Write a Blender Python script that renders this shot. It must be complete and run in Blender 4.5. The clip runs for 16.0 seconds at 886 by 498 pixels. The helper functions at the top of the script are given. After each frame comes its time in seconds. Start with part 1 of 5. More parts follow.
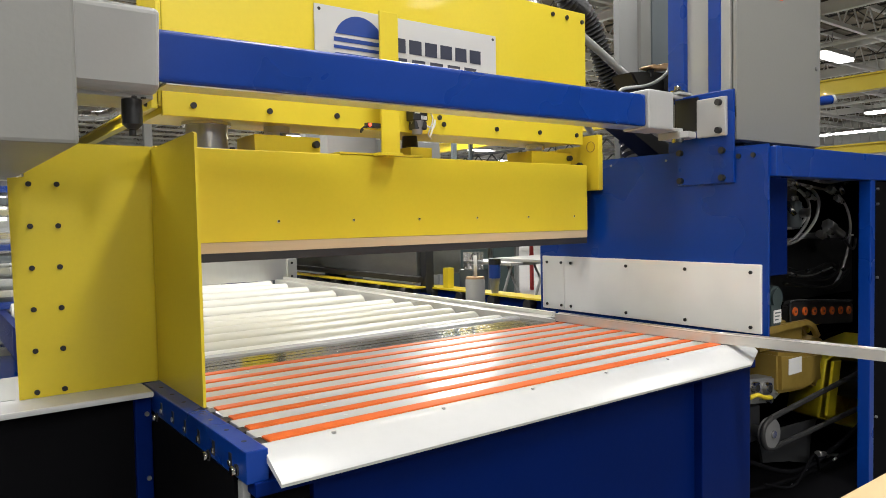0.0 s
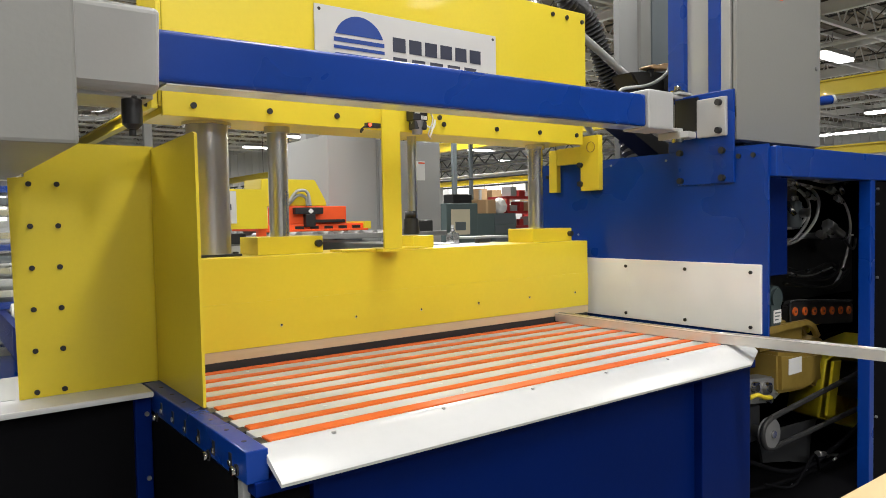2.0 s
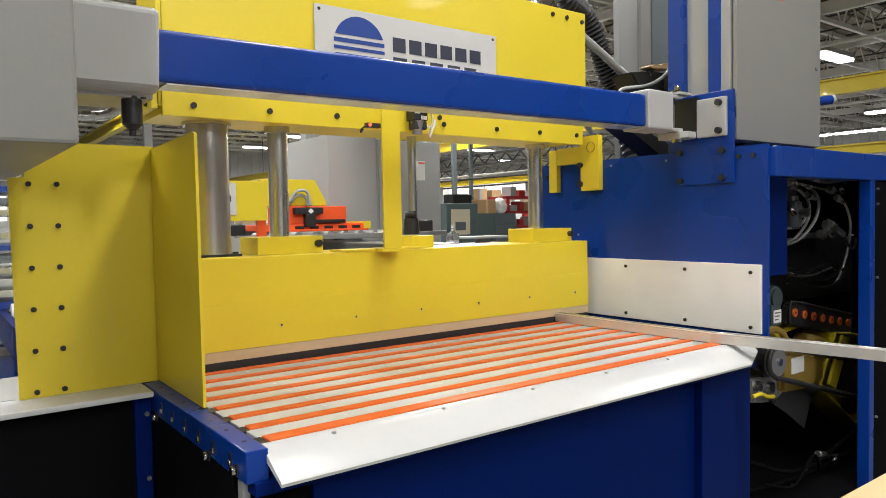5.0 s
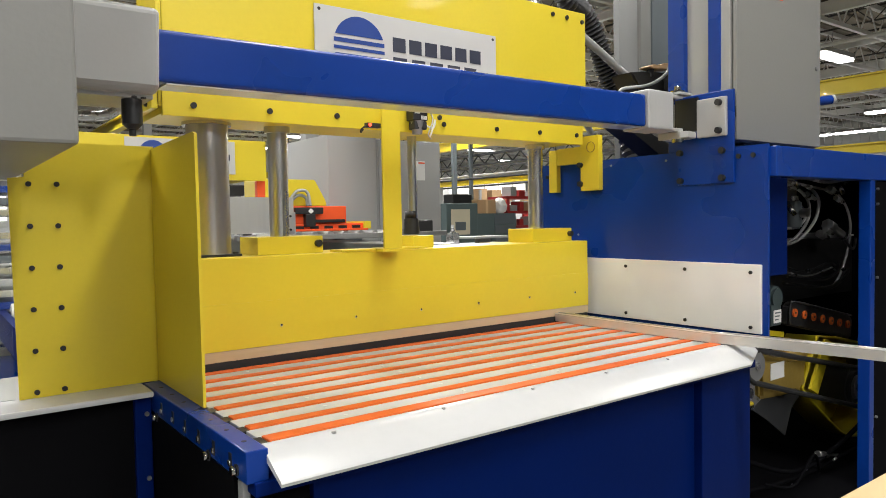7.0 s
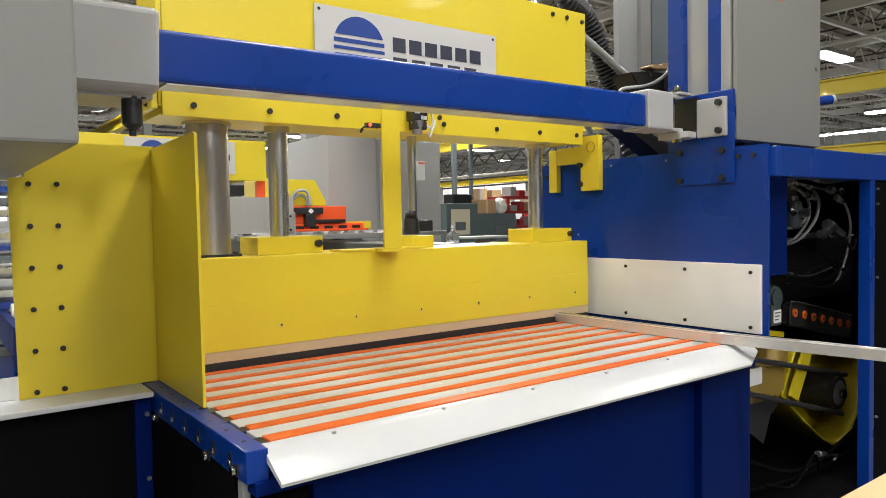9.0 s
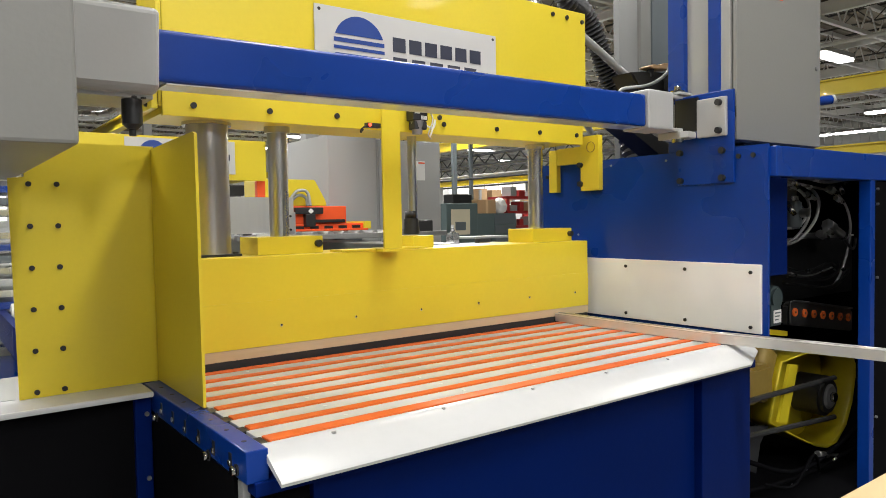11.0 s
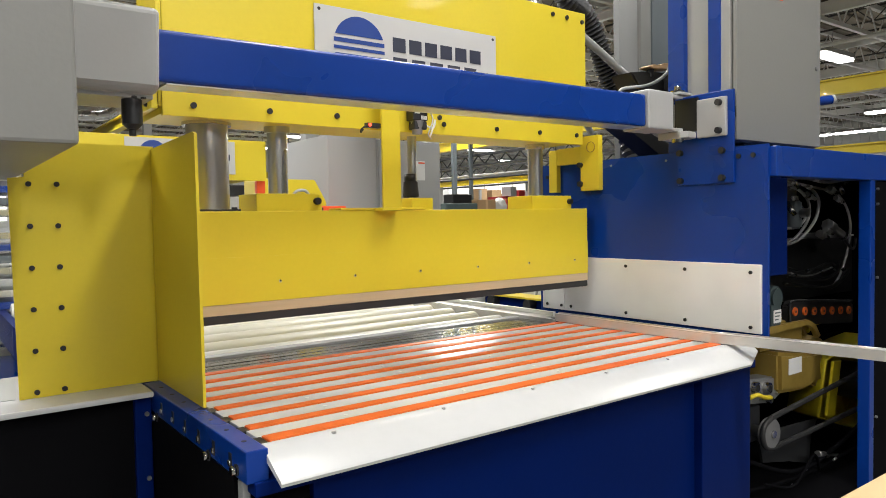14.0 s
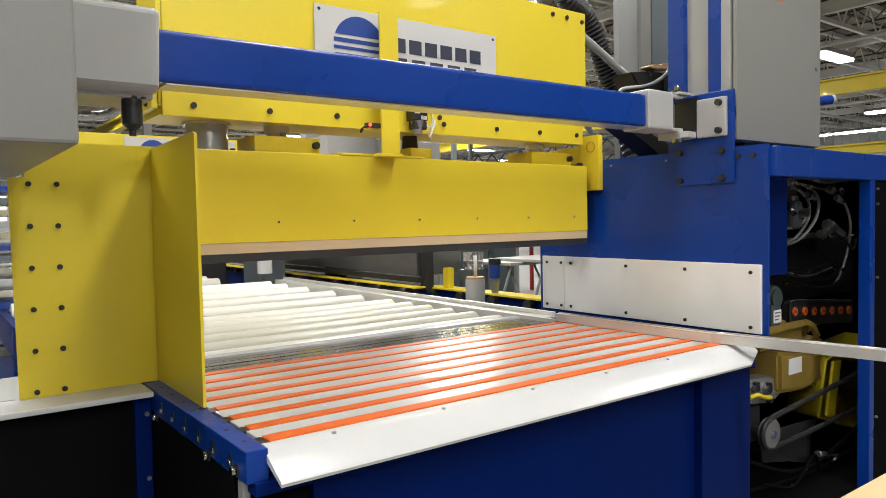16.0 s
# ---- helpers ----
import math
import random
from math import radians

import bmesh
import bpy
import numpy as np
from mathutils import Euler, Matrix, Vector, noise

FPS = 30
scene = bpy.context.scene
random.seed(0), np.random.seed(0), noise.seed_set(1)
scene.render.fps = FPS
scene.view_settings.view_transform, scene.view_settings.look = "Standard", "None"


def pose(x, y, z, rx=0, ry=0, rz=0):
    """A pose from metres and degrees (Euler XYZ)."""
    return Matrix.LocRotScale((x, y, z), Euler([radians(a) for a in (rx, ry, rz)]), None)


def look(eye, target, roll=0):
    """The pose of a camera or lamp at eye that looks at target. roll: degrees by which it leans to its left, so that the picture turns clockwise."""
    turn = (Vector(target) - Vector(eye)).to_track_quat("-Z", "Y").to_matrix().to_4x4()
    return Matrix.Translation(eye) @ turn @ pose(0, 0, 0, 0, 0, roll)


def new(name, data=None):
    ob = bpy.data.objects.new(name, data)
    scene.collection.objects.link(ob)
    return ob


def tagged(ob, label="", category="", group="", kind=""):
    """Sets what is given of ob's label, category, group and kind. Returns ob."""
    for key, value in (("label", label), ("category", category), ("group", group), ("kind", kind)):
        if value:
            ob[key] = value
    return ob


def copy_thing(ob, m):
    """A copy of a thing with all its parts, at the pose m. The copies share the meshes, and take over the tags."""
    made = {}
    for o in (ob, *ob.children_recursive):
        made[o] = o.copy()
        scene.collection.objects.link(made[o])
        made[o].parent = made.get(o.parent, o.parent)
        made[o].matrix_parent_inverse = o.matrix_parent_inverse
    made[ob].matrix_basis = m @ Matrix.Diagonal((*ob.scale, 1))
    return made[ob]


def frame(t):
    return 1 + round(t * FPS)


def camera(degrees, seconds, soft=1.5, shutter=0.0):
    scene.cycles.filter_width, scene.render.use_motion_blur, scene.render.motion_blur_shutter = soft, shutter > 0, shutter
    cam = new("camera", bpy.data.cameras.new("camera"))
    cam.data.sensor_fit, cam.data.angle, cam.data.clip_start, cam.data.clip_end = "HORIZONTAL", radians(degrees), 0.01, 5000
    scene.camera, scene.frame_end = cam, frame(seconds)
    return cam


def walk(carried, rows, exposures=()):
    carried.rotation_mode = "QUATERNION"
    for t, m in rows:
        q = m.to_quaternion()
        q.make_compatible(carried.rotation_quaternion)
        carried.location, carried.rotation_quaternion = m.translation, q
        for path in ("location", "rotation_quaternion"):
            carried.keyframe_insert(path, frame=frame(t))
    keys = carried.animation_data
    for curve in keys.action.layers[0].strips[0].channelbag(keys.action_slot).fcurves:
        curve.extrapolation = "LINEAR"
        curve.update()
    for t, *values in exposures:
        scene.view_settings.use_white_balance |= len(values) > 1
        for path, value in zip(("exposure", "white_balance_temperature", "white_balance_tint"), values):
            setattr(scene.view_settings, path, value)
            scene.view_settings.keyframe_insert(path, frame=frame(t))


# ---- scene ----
cam = camera(64.598, 16.0, soft=0.85, shutter=0.5)
EYE = (0.0, 0.0, 1.5)
AIM = (0.59724, 0.80105, 1.5 - 0.04193)
walk(cam, [(0.0, look(EYE, AIM, -1.06)), (16.0, look(EYE, AIM, -1.06))], exposures=[(0.0, -0.02), (16.0, -0.02)])

# ---------- world and light ----------
world = bpy.data.worlds.new("hall_air")
scene.world = world
world.use_nodes = True
world.node_tree.nodes["Background"].inputs["Color"].default_value = (0.75, 0.85, 1.0, 1)
world.node_tree.nodes["Background"].inputs["Strength"].default_value = 0.3


def area_lamp(name, x, y, z, sx, sy, watts, colour=(1.0, 0.982, 0.95), aim=None):
    data = bpy.data.lights.new(name, "AREA")
    data.shape, data.size, data.size_y, data.energy, data.color = "RECTANGLE", sx, sy, watts, colour
    ob = new(name, data)
    ob.matrix_world = look((x, y, z), aim) if aim else pose(x, y, z)
    return ob


# Out-of-view lamps: the x 2.4-2.8 row fits the shadows, the rest is added fill
NEAR_LAMPS = [(2.4, 0.9, 150), (2.8, -2.9, 130), (0.7, -7.2, 450), (-3.4, 0.7, 245), (-3.4, -3.5, 215), (8.0, 0.7, 100), (-1.6, 5.6, 230), (4.5, 5.4, 160), (8.0, -5.0, 60)]
NEAR_SPOTS = [(x, y) for x, y, w in NEAR_LAMPS]
# Several of these are extra, added to brighten the far hall
FAR_SPOTS = [(20.2, 9.1), (14.9, 32.4), (15.5, 38.0), (13.0, 16.6), (15.5, 19.9), (9.0, 12.0), (2.0, 12.0), (26.0, 9.1), (28.0, 26.0), (5.0, 22.0), (35.0, 38.8), (28.0, 33.5), (21.0, 20.0), (24.0, 33.0), (33.0, 17.0), (8.0, 30.0)]
LAMP_SPOTS = FAR_SPOTS + NEAR_SPOTS
for lx, ly, watts in NEAR_LAMPS:
    area_lamp("lamp_light", lx, ly, 5.66, 0.5, 2.4, watts)
for lx, ly in FAR_SPOTS:
    area_lamp("lamp_light", lx, ly, 5.66, 1.6, 0.35, 450)

# ---------- materials ----------


def material(name, colour, rough=0.5, metal=0.0, grain=0.04, scale=12.0, bump=0.05, stain=0.08, stain_scale=2.0, coat=0.0, per_object=0.0,
             stretch=(1, 1, 1), emit=None, power=0.0, spec=0.5):
    m = bpy.data.materials.new(name)
    m.use_nodes = True
    nt = m.node_tree
    b = nt.nodes["Principled BSDF"]
    b.inputs["Roughness"].default_value = rough
    b.inputs["Metallic"].default_value = metal
    b.inputs["Coat Weight"].default_value = coat
    b.inputs["Specular IOR Level"].default_value = spec
    tc = nt.nodes.new("ShaderNodeTexCoord")
    mp = nt.nodes.new("ShaderNodeMapping")
    mp.inputs["Scale"].default_value = stretch
    nt.links.new(tc.outputs["Object"], mp.inputs["Vector"])
    n1 = nt.nodes.new("ShaderNodeTexNoise")
    n1.inputs["Scale"].default_value, n1.inputs["Detail"].default_value = scale, 4
    n2 = nt.nodes.new("ShaderNodeTexNoise")
    n2.inputs["Scale"].default_value, n2.inputs["Detail"].default_value = stain_scale, 3
    for n in (n1, n2):
        nt.links.new(mp.outputs["Vector"], n.inputs["Vector"])
    # value = 1 + grain * (n1 - .5) + stain * (n2 - .5)
    a = nt.nodes.new("ShaderNodeMath")
    a.operation = "MULTIPLY_ADD"
    a.inputs[1].default_value, a.inputs[2].default_value = grain * 2, 1 - grain - stain
    nt.links.new(n1.outputs["Fac"], a.inputs[0])
    c = nt.nodes.new("ShaderNodeMath")
    c.operation = "MULTIPLY_ADD"
    c.inputs[1].default_value = stain * 2
    nt.links.new(n2.outputs["Fac"], c.inputs[0])
    nt.links.new(a.outputs[0], c.inputs[2])
    last = c
    if per_object:
        oi = nt.nodes.new("ShaderNodeObjectInfo")
        d = nt.nodes.new("ShaderNodeMath")
        d.operation = "MULTIPLY_ADD"
        d.inputs[1].default_value = per_object
        nt.links.new(oi.outputs["Random"], d.inputs[0])
        nt.links.new(c.outputs[0], d.inputs[2])
        last = d
    mix = nt.nodes.new("ShaderNodeVectorMath")
    mix.operation = "SCALE"
    mix.inputs[0].default_value = colour
    nt.links.new(last.outputs[0], mix.inputs["Scale"])
    nt.links.new(mix.outputs[0], b.inputs["Base Color"])
    r = nt.nodes.new("ShaderNodeMath")
    r.operation = "MULTIPLY_ADD"
    r.inputs[1].default_value, r.inputs[2].default_value = 0.16, rough - 0.08
    nt.links.new(n2.outputs["Fac"], r.inputs[0])
    nt.links.new(r.outputs[0], b.inputs["Roughness"])
    if bump:
        bp = nt.nodes.new("ShaderNodeBump")
        bp.inputs["Strength"].default_value, bp.inputs["Distance"].default_value = bump, 0.01
        nt.links.new(n1.outputs["Fac"], bp.inputs["Height"])
        nt.links.new(bp.outputs[0], b.inputs["Normal"])
    if emit:
        b.inputs["Emission Color"].default_value = (*emit, 1)
        b.inputs["Emission Strength"].default_value = power
    return m


YELLOW = material("yellow_paint", (0.70, 0.55, 0.028), 0.36, scale=60, grain=0.03, bump=0.03, stain=0.06, coat=0.15)
BLUE = material("blue_paint", (0.0018, 0.036, 0.25), 0.28, scale=50, grain=0.05, bump=0.03, stain=0.12, spec=0.4)
# Darker copy of the blue; shade under tables is put into the colour
BLUE_SHADED = material("shaded_blue_paint", (0.0002, 0.0105, 0.10), 0.5, scale=40, grain=0.05, stain=0.2, spec=0.07)
GREY = material("grey_paint", (0.295, 0.30, 0.295), 0.42, scale=80, grain=0.03, bump=0.04, stain=0.05)
GREY_LIGHT = material("light_grey_paint", (0.38, 0.385, 0.378), 0.4, scale=80, grain=0.02, bump=0.03, stain=0.04)
GREY_MID = material("mid_grey_paint", (0.21, 0.21, 0.20), 0.45, scale=80, grain=0.03, bump=0.04, stain=0.05)
GREY_DARK = material("dark_grey_paint", (0.10, 0.12, 0.13), 0.5, stain=0.15)
PLASTIC = material("white_plastic", (0.50, 0.507, 0.507), 0.22, spec=0.36, scale=25, grain=0.03, bump=0.02, stain=0.03, stain_scale=3)
PANEL_WHITE = material("milky_plastic", (0.80, 0.80, 0.785), 0.42, scale=9, grain=0.03, stain=0.12, stain_scale=2.2, bump=0.02)
ROLLER_WHITE = material("roller_plastic", (0.66, 0.66, 0.60), 0.32, scale=14, grain=0.04, stain=0.1, stain_scale=4, stretch=(0.3, 1, 1), per_object=0.06)
ORANGE = material("orange_urethane", (0.62, 0.12, 0.024), 0.46, scale=30, grain=0.08, stain=0.12, spec=0.2)
ORANGE_PAINT = material("orange_paint", (0.85, 0.10, 0.02), 0.42)
STEEL = material("polished_steel", (0.42, 0.41, 0.38), 0.12, metal=1.0, scale=30, grain=0.06, stain=0.12, stretch=(0.15, 1, 1))
SHEET = material("stainless_sheet", (0.74, 0.74, 0.72), 0.36, metal=0.85, scale=30, grain=0.05, stain=0.08, stretch=(1, 1, 0.1))
SHEET_DARK = material("oily_steel_sheet", (0.30, 0.31, 0.29), 0.3, metal=0.85, scale=14, grain=0.15, stain=0.3, stretch=(1, 0.3, 1))
ALU = material("aluminium", (0.58, 0.58, 0.57), 0.28, metal=1.0, scale=40, grain=0.05, stain=0.1, stretch=(1, 0.1, 1))
FENCE_ALU = material("brushed_aluminium", (0.72, 0.71, 0.68), 0.36, metal=0.75, scale=40, grain=0.06, stain=0.12, stretch=(1, 0.1, 1))
CHROME = material("chrome_rod", (0.66, 0.65, 0.62), 0.27, metal=1.0, scale=20, grain=0.08, stain=0.15, stretch=(1, 1, 0.15))
ROD_DULL = material("dull_ground_steel", (0.56, 0.54, 0.50), 0.33, metal=0.9, scale=14, grain=0.12, stain=0.22, stretch=(1, 1, 0.2))
BLACK = material("black_oxide", (0.015, 0.015, 0.016), 0.45, scale=40)
RUBBER = material("black_rubber", (0.022, 0.022, 0.023), 0.5, scale=40, stain=0.2)
# Near-black; in the bay this colour also carries the interior's shade
DARK = material("dark_panel_and_bay_shade", (0.004, 0.004, 0.005), 0.85, stain=0.3, spec=0.04)
BRAID = material("steel_braid", (0.80, 0.80, 0.79), 0.25, metal=0.6, scale=300, grain=0.3, bump=0.4)
WOOD = material("plywood_edge", (0.53, 0.405, 0.25), 0.6, scale=35, grain=0.12, stain=0.12, stretch=(0.1, 1, 1.5))
KRAFT = material("tan_board", (0.62, 0.42, 0.23), 0.6, scale=18, grain=0.08, stain=0.12, stretch=(0.2, 1, 1))
CARD = material("cardboard", (0.45, 0.29, 0.15), 0.8)
GOLD = material("gold_cast_paint", (0.30, 0.205, 0.045), 0.38, metal=0.2, scale=25, grain=0.15, stain=0.3, bump=0.15)
GUARD = material("translucent_yellow_guard", (0.58, 0.47, 0.02), 0.3, coat=0.3, stain=0.2)
CAST = material("cast_grey", (0.25, 0.25, 0.25), 0.45, metal=0.5, stain=0.25)
SIGN = material("sign_white", (0.53, 0.53, 0.52), 0.4, stain=0.04, grain=0.02)
INK_BLUE = material("sign_blue", (0.012, 0.05, 0.26), 0.4)
INK_DARK = material("sign_ink", (0.03, 0.035, 0.06), 0.4)
PAPER_TAN = material("tan_paper", (0.60, 0.55, 0.40), 0.7)
PAPER = material("paper", (0.72, 0.72, 0.70), 0.7)
CONCRETE = material("concrete", (0.19, 0.186, 0.178), 0.4, scale=5, grain=0.12, stain=0.18, stain_scale=0.6)
# For the unseen west and south walls, darkened to weaken their reflections
WALL_DIM = material("hall_wall_dimmed", (0.30, 0.31, 0.31), 0.7, scale=4, stain=0.1, stain_scale=0.5)
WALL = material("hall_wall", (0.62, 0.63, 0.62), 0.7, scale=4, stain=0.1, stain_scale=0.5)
DECK = material("roof_deck", (0.38, 0.34, 0.275), 0.7, scale=3, stain=0.15, stain_scale=0.5)
TRUSS = material("truss_paint", (0.78, 0.78, 0.76), 0.6)
TRUSS_DARK = material("dark_joist_paint", (0.05, 0.047, 0.042), 0.6)
CHARCOAL = material("charcoal_paint", (0.024, 0.025, 0.027), 0.5, stain=0.15)
RED = material("red_paint", (0.32, 0.02, 0.02), 0.5)
GREEN_GREY = material("locker_paint", (0.085, 0.12, 0.12), 0.5, stain=0.15)
GREEN_DARK = material("dark_green_grey_paint", (0.03, 0.046, 0.048), 0.4, stain=0.15)
GLOW = material("lamp_glow", (0.9, 0.9, 0.9), 0.5, emit=(1.0, 0.98, 0.94), power=7.0)
LED = material("red_led", (0.8, 0.05, 0.03), 0.3, emit=(1.0, 0.06, 0.03), power=4.0)
WINDOW_GLOW = material("daylight_pane", (0.8, 0.8, 0.8), 0.4, emit=(1.0, 0.95, 0.84), power=1.15)
CLEAR = bpy.data.materials.new("clear_bottle")
CLEAR.use_nodes = True
CLEAR.node_tree.nodes["Principled BSDF"].inputs["Transmission Weight"].default_value = 0.9
CLEAR.node_tree.nodes["Principled BSDF"].inputs["Roughness"].default_value = 0.1

ACRYLIC = bpy.data.materials.new("clear_acrylic")
ACRYLIC.use_nodes = True
ACRYLIC.node_tree.nodes["Principled BSDF"].inputs["Transmission Weight"].default_value = 1.0
ACRYLIC.node_tree.nodes["Principled BSDF"].inputs["Roughness"].default_value = 0.03
ACRYLIC.node_tree.nodes["Principled BSDF"].inputs["Base Color"].default_value = (0.95, 0.97, 0.96, 1)

# ---------- mesh helpers ----------


def bm_box(x0, x1, y0, y1, z0, z1, bevel=0.0, bm=None, seg=2):
    out = bm or bmesh.new()
    tmp = bmesh.new()
    bmesh.ops.create_cube(tmp, size=1)
    bmesh.ops.scale(tmp, vec=(x1 - x0, y1 - y0, z1 - z0), verts=tmp.verts)
    bmesh.ops.translate(tmp, vec=((x0 + x1) / 2, (y0 + y1) / 2, (z0 + z1) / 2), verts=tmp.verts)
    if bevel:
        bmesh.ops.bevel(tmp, geom=tmp.edges[:], offset=bevel, segments=seg, affect="EDGES", profile=0.6)
    merge(out, tmp)
    return out


def merge(bm, other):
    me = bpy.data.meshes.new("tmp")
    other.to_mesh(me)
    bm.from_mesh(me)
    bpy.data.meshes.remove(me)
    other.free()
    return bm


def bm_tube(p, q, r0, r1=None, n=24, bm=None, bevel=0.0):
    """A capped round bar from p to q."""
    out = bm or bmesh.new()
    tmp = bmesh.new()
    p, q = Vector(p), Vector(q)
    bmesh.ops.create_cone(tmp, cap_ends=True, segments=n, radius1=r0, radius2=r0 if r1 is None else r1, depth=(q - p).length)
    if bevel:
        bmesh.ops.bevel(tmp, geom=[e for e in tmp.edges if len(e.link_faces) == 2 and any(len(f.verts) > 4 for f in e.link_faces)],
                        offset=bevel, segments=2, affect="EDGES")
    turn = (q - p).to_track_quat("Z", "Y").to_matrix().to_4x4()
    bmesh.ops.transform(tmp, matrix=Matrix.Translation((p + q) / 2) @ turn, verts=tmp.verts)
    for f in tmp.faces:
        f.smooth = len(f.verts) == 4
    merge(out, tmp)
    return out


def bm_prism(poly, axis, a, b, bm=None, bevel=0.0):
    """A polygon pushed along an axis from a to b. axis x: points are (y, z); y: (x, z); z: (x, y)."""
    out = bm or bmesh.new()
    tmp = bmesh.new()
    put = {"x": lambda u, v, w: (w, u, v), "y": lambda u, v, w: (u, w, v), "z": lambda u, v, w: (u, v, w)}[axis]
    lo = [tmp.verts.new(put(u, v, a)) for u, v in poly]
    hi = [tmp.verts.new(put(u, v, b)) for u, v in poly]
    tmp.faces.new(lo)
    tmp.faces.new(hi[::-1])
    for i in range(len(poly)):
        j = (i + 1) % len(poly)
        tmp.faces.new((lo[i], hi[i], hi[j], lo[j]))
    bmesh.ops.recalc_face_normals(tmp, faces=tmp.faces[:])
    if bevel:
        bmesh.ops.bevel(tmp, geom=tmp.edges[:], offset=bevel, segments=2, affect="EDGES")
    merge(out, tmp)
    return out


def bm_path(points, r, n=10, steps=6, ribs=0.0, bm=None):
    """A round hose through the points; ribs makes it corrugated."""
    pts = [Vector(p) for p in points]
    pts = [pts[0] * 2 - pts[1]] + pts + [pts[-1] * 2 - pts[-2]]
    line = []
    for i in range(1, len(pts) - 2):
        for k in range(steps):
            t = k / steps
            a, b, c, d = pts[i - 1:i + 3]
            line.append(0.5 * ((2 * b) + (c - a) * t + (2 * a - 5 * b + 4 * c - d) * t * t + (3 * b - a - 3 * c + d) * t ** 3))
    line.append(pts[-2])
    out = bm or bmesh.new()
    rings, up = [], Vector((0.31, 0.17, 0.93))
    for i, p in enumerate(line):
        d = (line[min(i + 1, len(line) - 1)] - line[max(i - 1, 0)]).normalized()
        u = d.cross(up).normalized()
        v = d.cross(u)
        rr = r * (1 + (ribs if i % 2 else -ribs))
        rings.append([out.verts.new(p + rr * (math.cos(2 * math.pi * k / n) * u + math.sin(2 * math.pi * k / n) * v)) for k in range(n)])
    for a, b in zip(rings, rings[1:]):
        for k in range(n):
            out.faces.new((a[k], a[(k + 1) % n], b[(k + 1) % n], b[k])).smooth = not ribs
    out.faces.new(rings[0][::-1])
    out.faces.new(rings[-1])
    return out


def mesh_of(name, bm, mat):
    me = bpy.data.meshes.new(name)
    for e in bm.edges:
        if len(e.link_faces) == 2 and e.calc_face_angle(0) > 0.6:
            e.smooth = False
    bm.to_mesh(me)
    bm.free()
    me.materials.append(mat)
    return me


def part(name, bm, mat, parent=None, label=""):
    ob = new(name, mesh_of(name, bm, mat))
    if parent:
        ob.parent = parent
        ob.matrix_parent_inverse = Matrix.Identity(4)
        base = parent
        off = Vector()
        while base:
            off += base.location
            base = base.parent
        ob.location = -off
    if label:
        tagged(ob, label=label)
    return ob


def thing(name, label, category, at=(0, 0, 0), group="", kind=""):
    ob = new(name)
    ob.empty_display_size = 0.1
    ob.location = at
    return tagged(ob, label=label, category=category, group=group, kind=kind)


def at_world(ob, parent, m):
    ob.parent = parent
    off = Vector()
    base = parent
    while base:
        off += base.location
        base = base.parent
    ob.matrix_basis = Matrix.Translation(-off) @ m
    return ob


def bm_capscrew(r=0.0115, h=0.008):
    """A socket-head screw standing on z = 0."""
    bm = bmesh.new()
    bm_tube((0, 0, -0.004), (0, 0, h), r, n=12, bm=bm, bevel=0.0015)
    return bm


SCREW = mesh_of("bolt", bm_capscrew(), BLACK)
SCREW_SMALL = mesh_of("bolt", bm_capscrew(0.0085, 0.007), BLACK)
SCREW_BIG = mesh_of("bolt", bm_capscrew(0.015, 0.02), BLACK)
SCREW_ZINC = mesh_of("bolt", bm_capscrew(0.0075, 0.010), ALU)
SCREW_DISC = mesh_of("bolt", bm_tube((0, 0, -0.003), (0, 0, 0.004), 0.006, n=10), GREY_LIGHT)
HOLE = mesh_of("plug", bm_tube((0, 0, -0.003), (0, 0, 0.0015), 0.007, n=10), BLACK)
FACE_FRONT = pose(0, 0, 0, 90, 0, 0)     # z of the piece turned to -y
FACE_LEFT = pose(0, 0, 0, 0, -90, 0)     # to -x


def bolts(parent, mesh, spots, turn=None, name="bolt"):
    for s in spots:
        at_world(new(name, mesh), parent, Matrix.Translation(s) @ (turn or Matrix.Identity(4)))


# ---------- the hall ----------
HX0, HX1, HY0, HY1, HZ = -12.0, 44.0, -12.0, 46.0, 6.9
part("floor", bm_box(HX0, HX1, HY0, HY1, -0.2, 0.0), CONCRETE)
for nm, (a, b, c, d) in {"wall_west": (HX0 - 0.2, HX0, HY0, HY1), "wall_east": (HX1, HX1 + 0.2, HY0, HY1),
                         "wall_south": (HX0 - 0.2, HX1 + 0.2, HY0 - 0.2, HY0), "wall_north": (HX0 - 0.2, HX1 + 0.2, HY1, HY1 + 0.2)}.items():
    bm = bm_box(a, b, c, d, 0, HZ)
    if nm == "wall_north":
        for i in range(110):
            x = HX0 + 0.25 + i * 0.5
            bm_box(x, x + 0.22, HY1 - 0.06, HY1 + 0.01, 0, HZ - 0.05, bm=bm)
    if nm == "wall_east":
        for i in range(110):
            y = HY0 + 0.25 + i * 0.5
            bm_box(HX1 - 0.06, HX1 + 0.01, y, y + 0.22, 0, HZ - 0.05, bm=bm)
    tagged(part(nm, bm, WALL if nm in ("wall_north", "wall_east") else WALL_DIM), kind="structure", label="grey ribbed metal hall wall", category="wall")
tagged(bpy.data.objects["floor"], kind="structure", label="worn grey concrete factory floor", category="floor")
bm = bm_box(HX0, HX1, HY0, HY1, HZ, HZ + 0.2)
for i in range(72):
    y = HY0 + i * 0.8
    bm_box(HX0, HX1, y, y + 0.3, HZ - 0.07, HZ + 0.02, bm=bm)
tagged(part("ceiling", bm, DECK), kind="structure", label="grey-brown corrugated metal roof deck", category="ceiling")


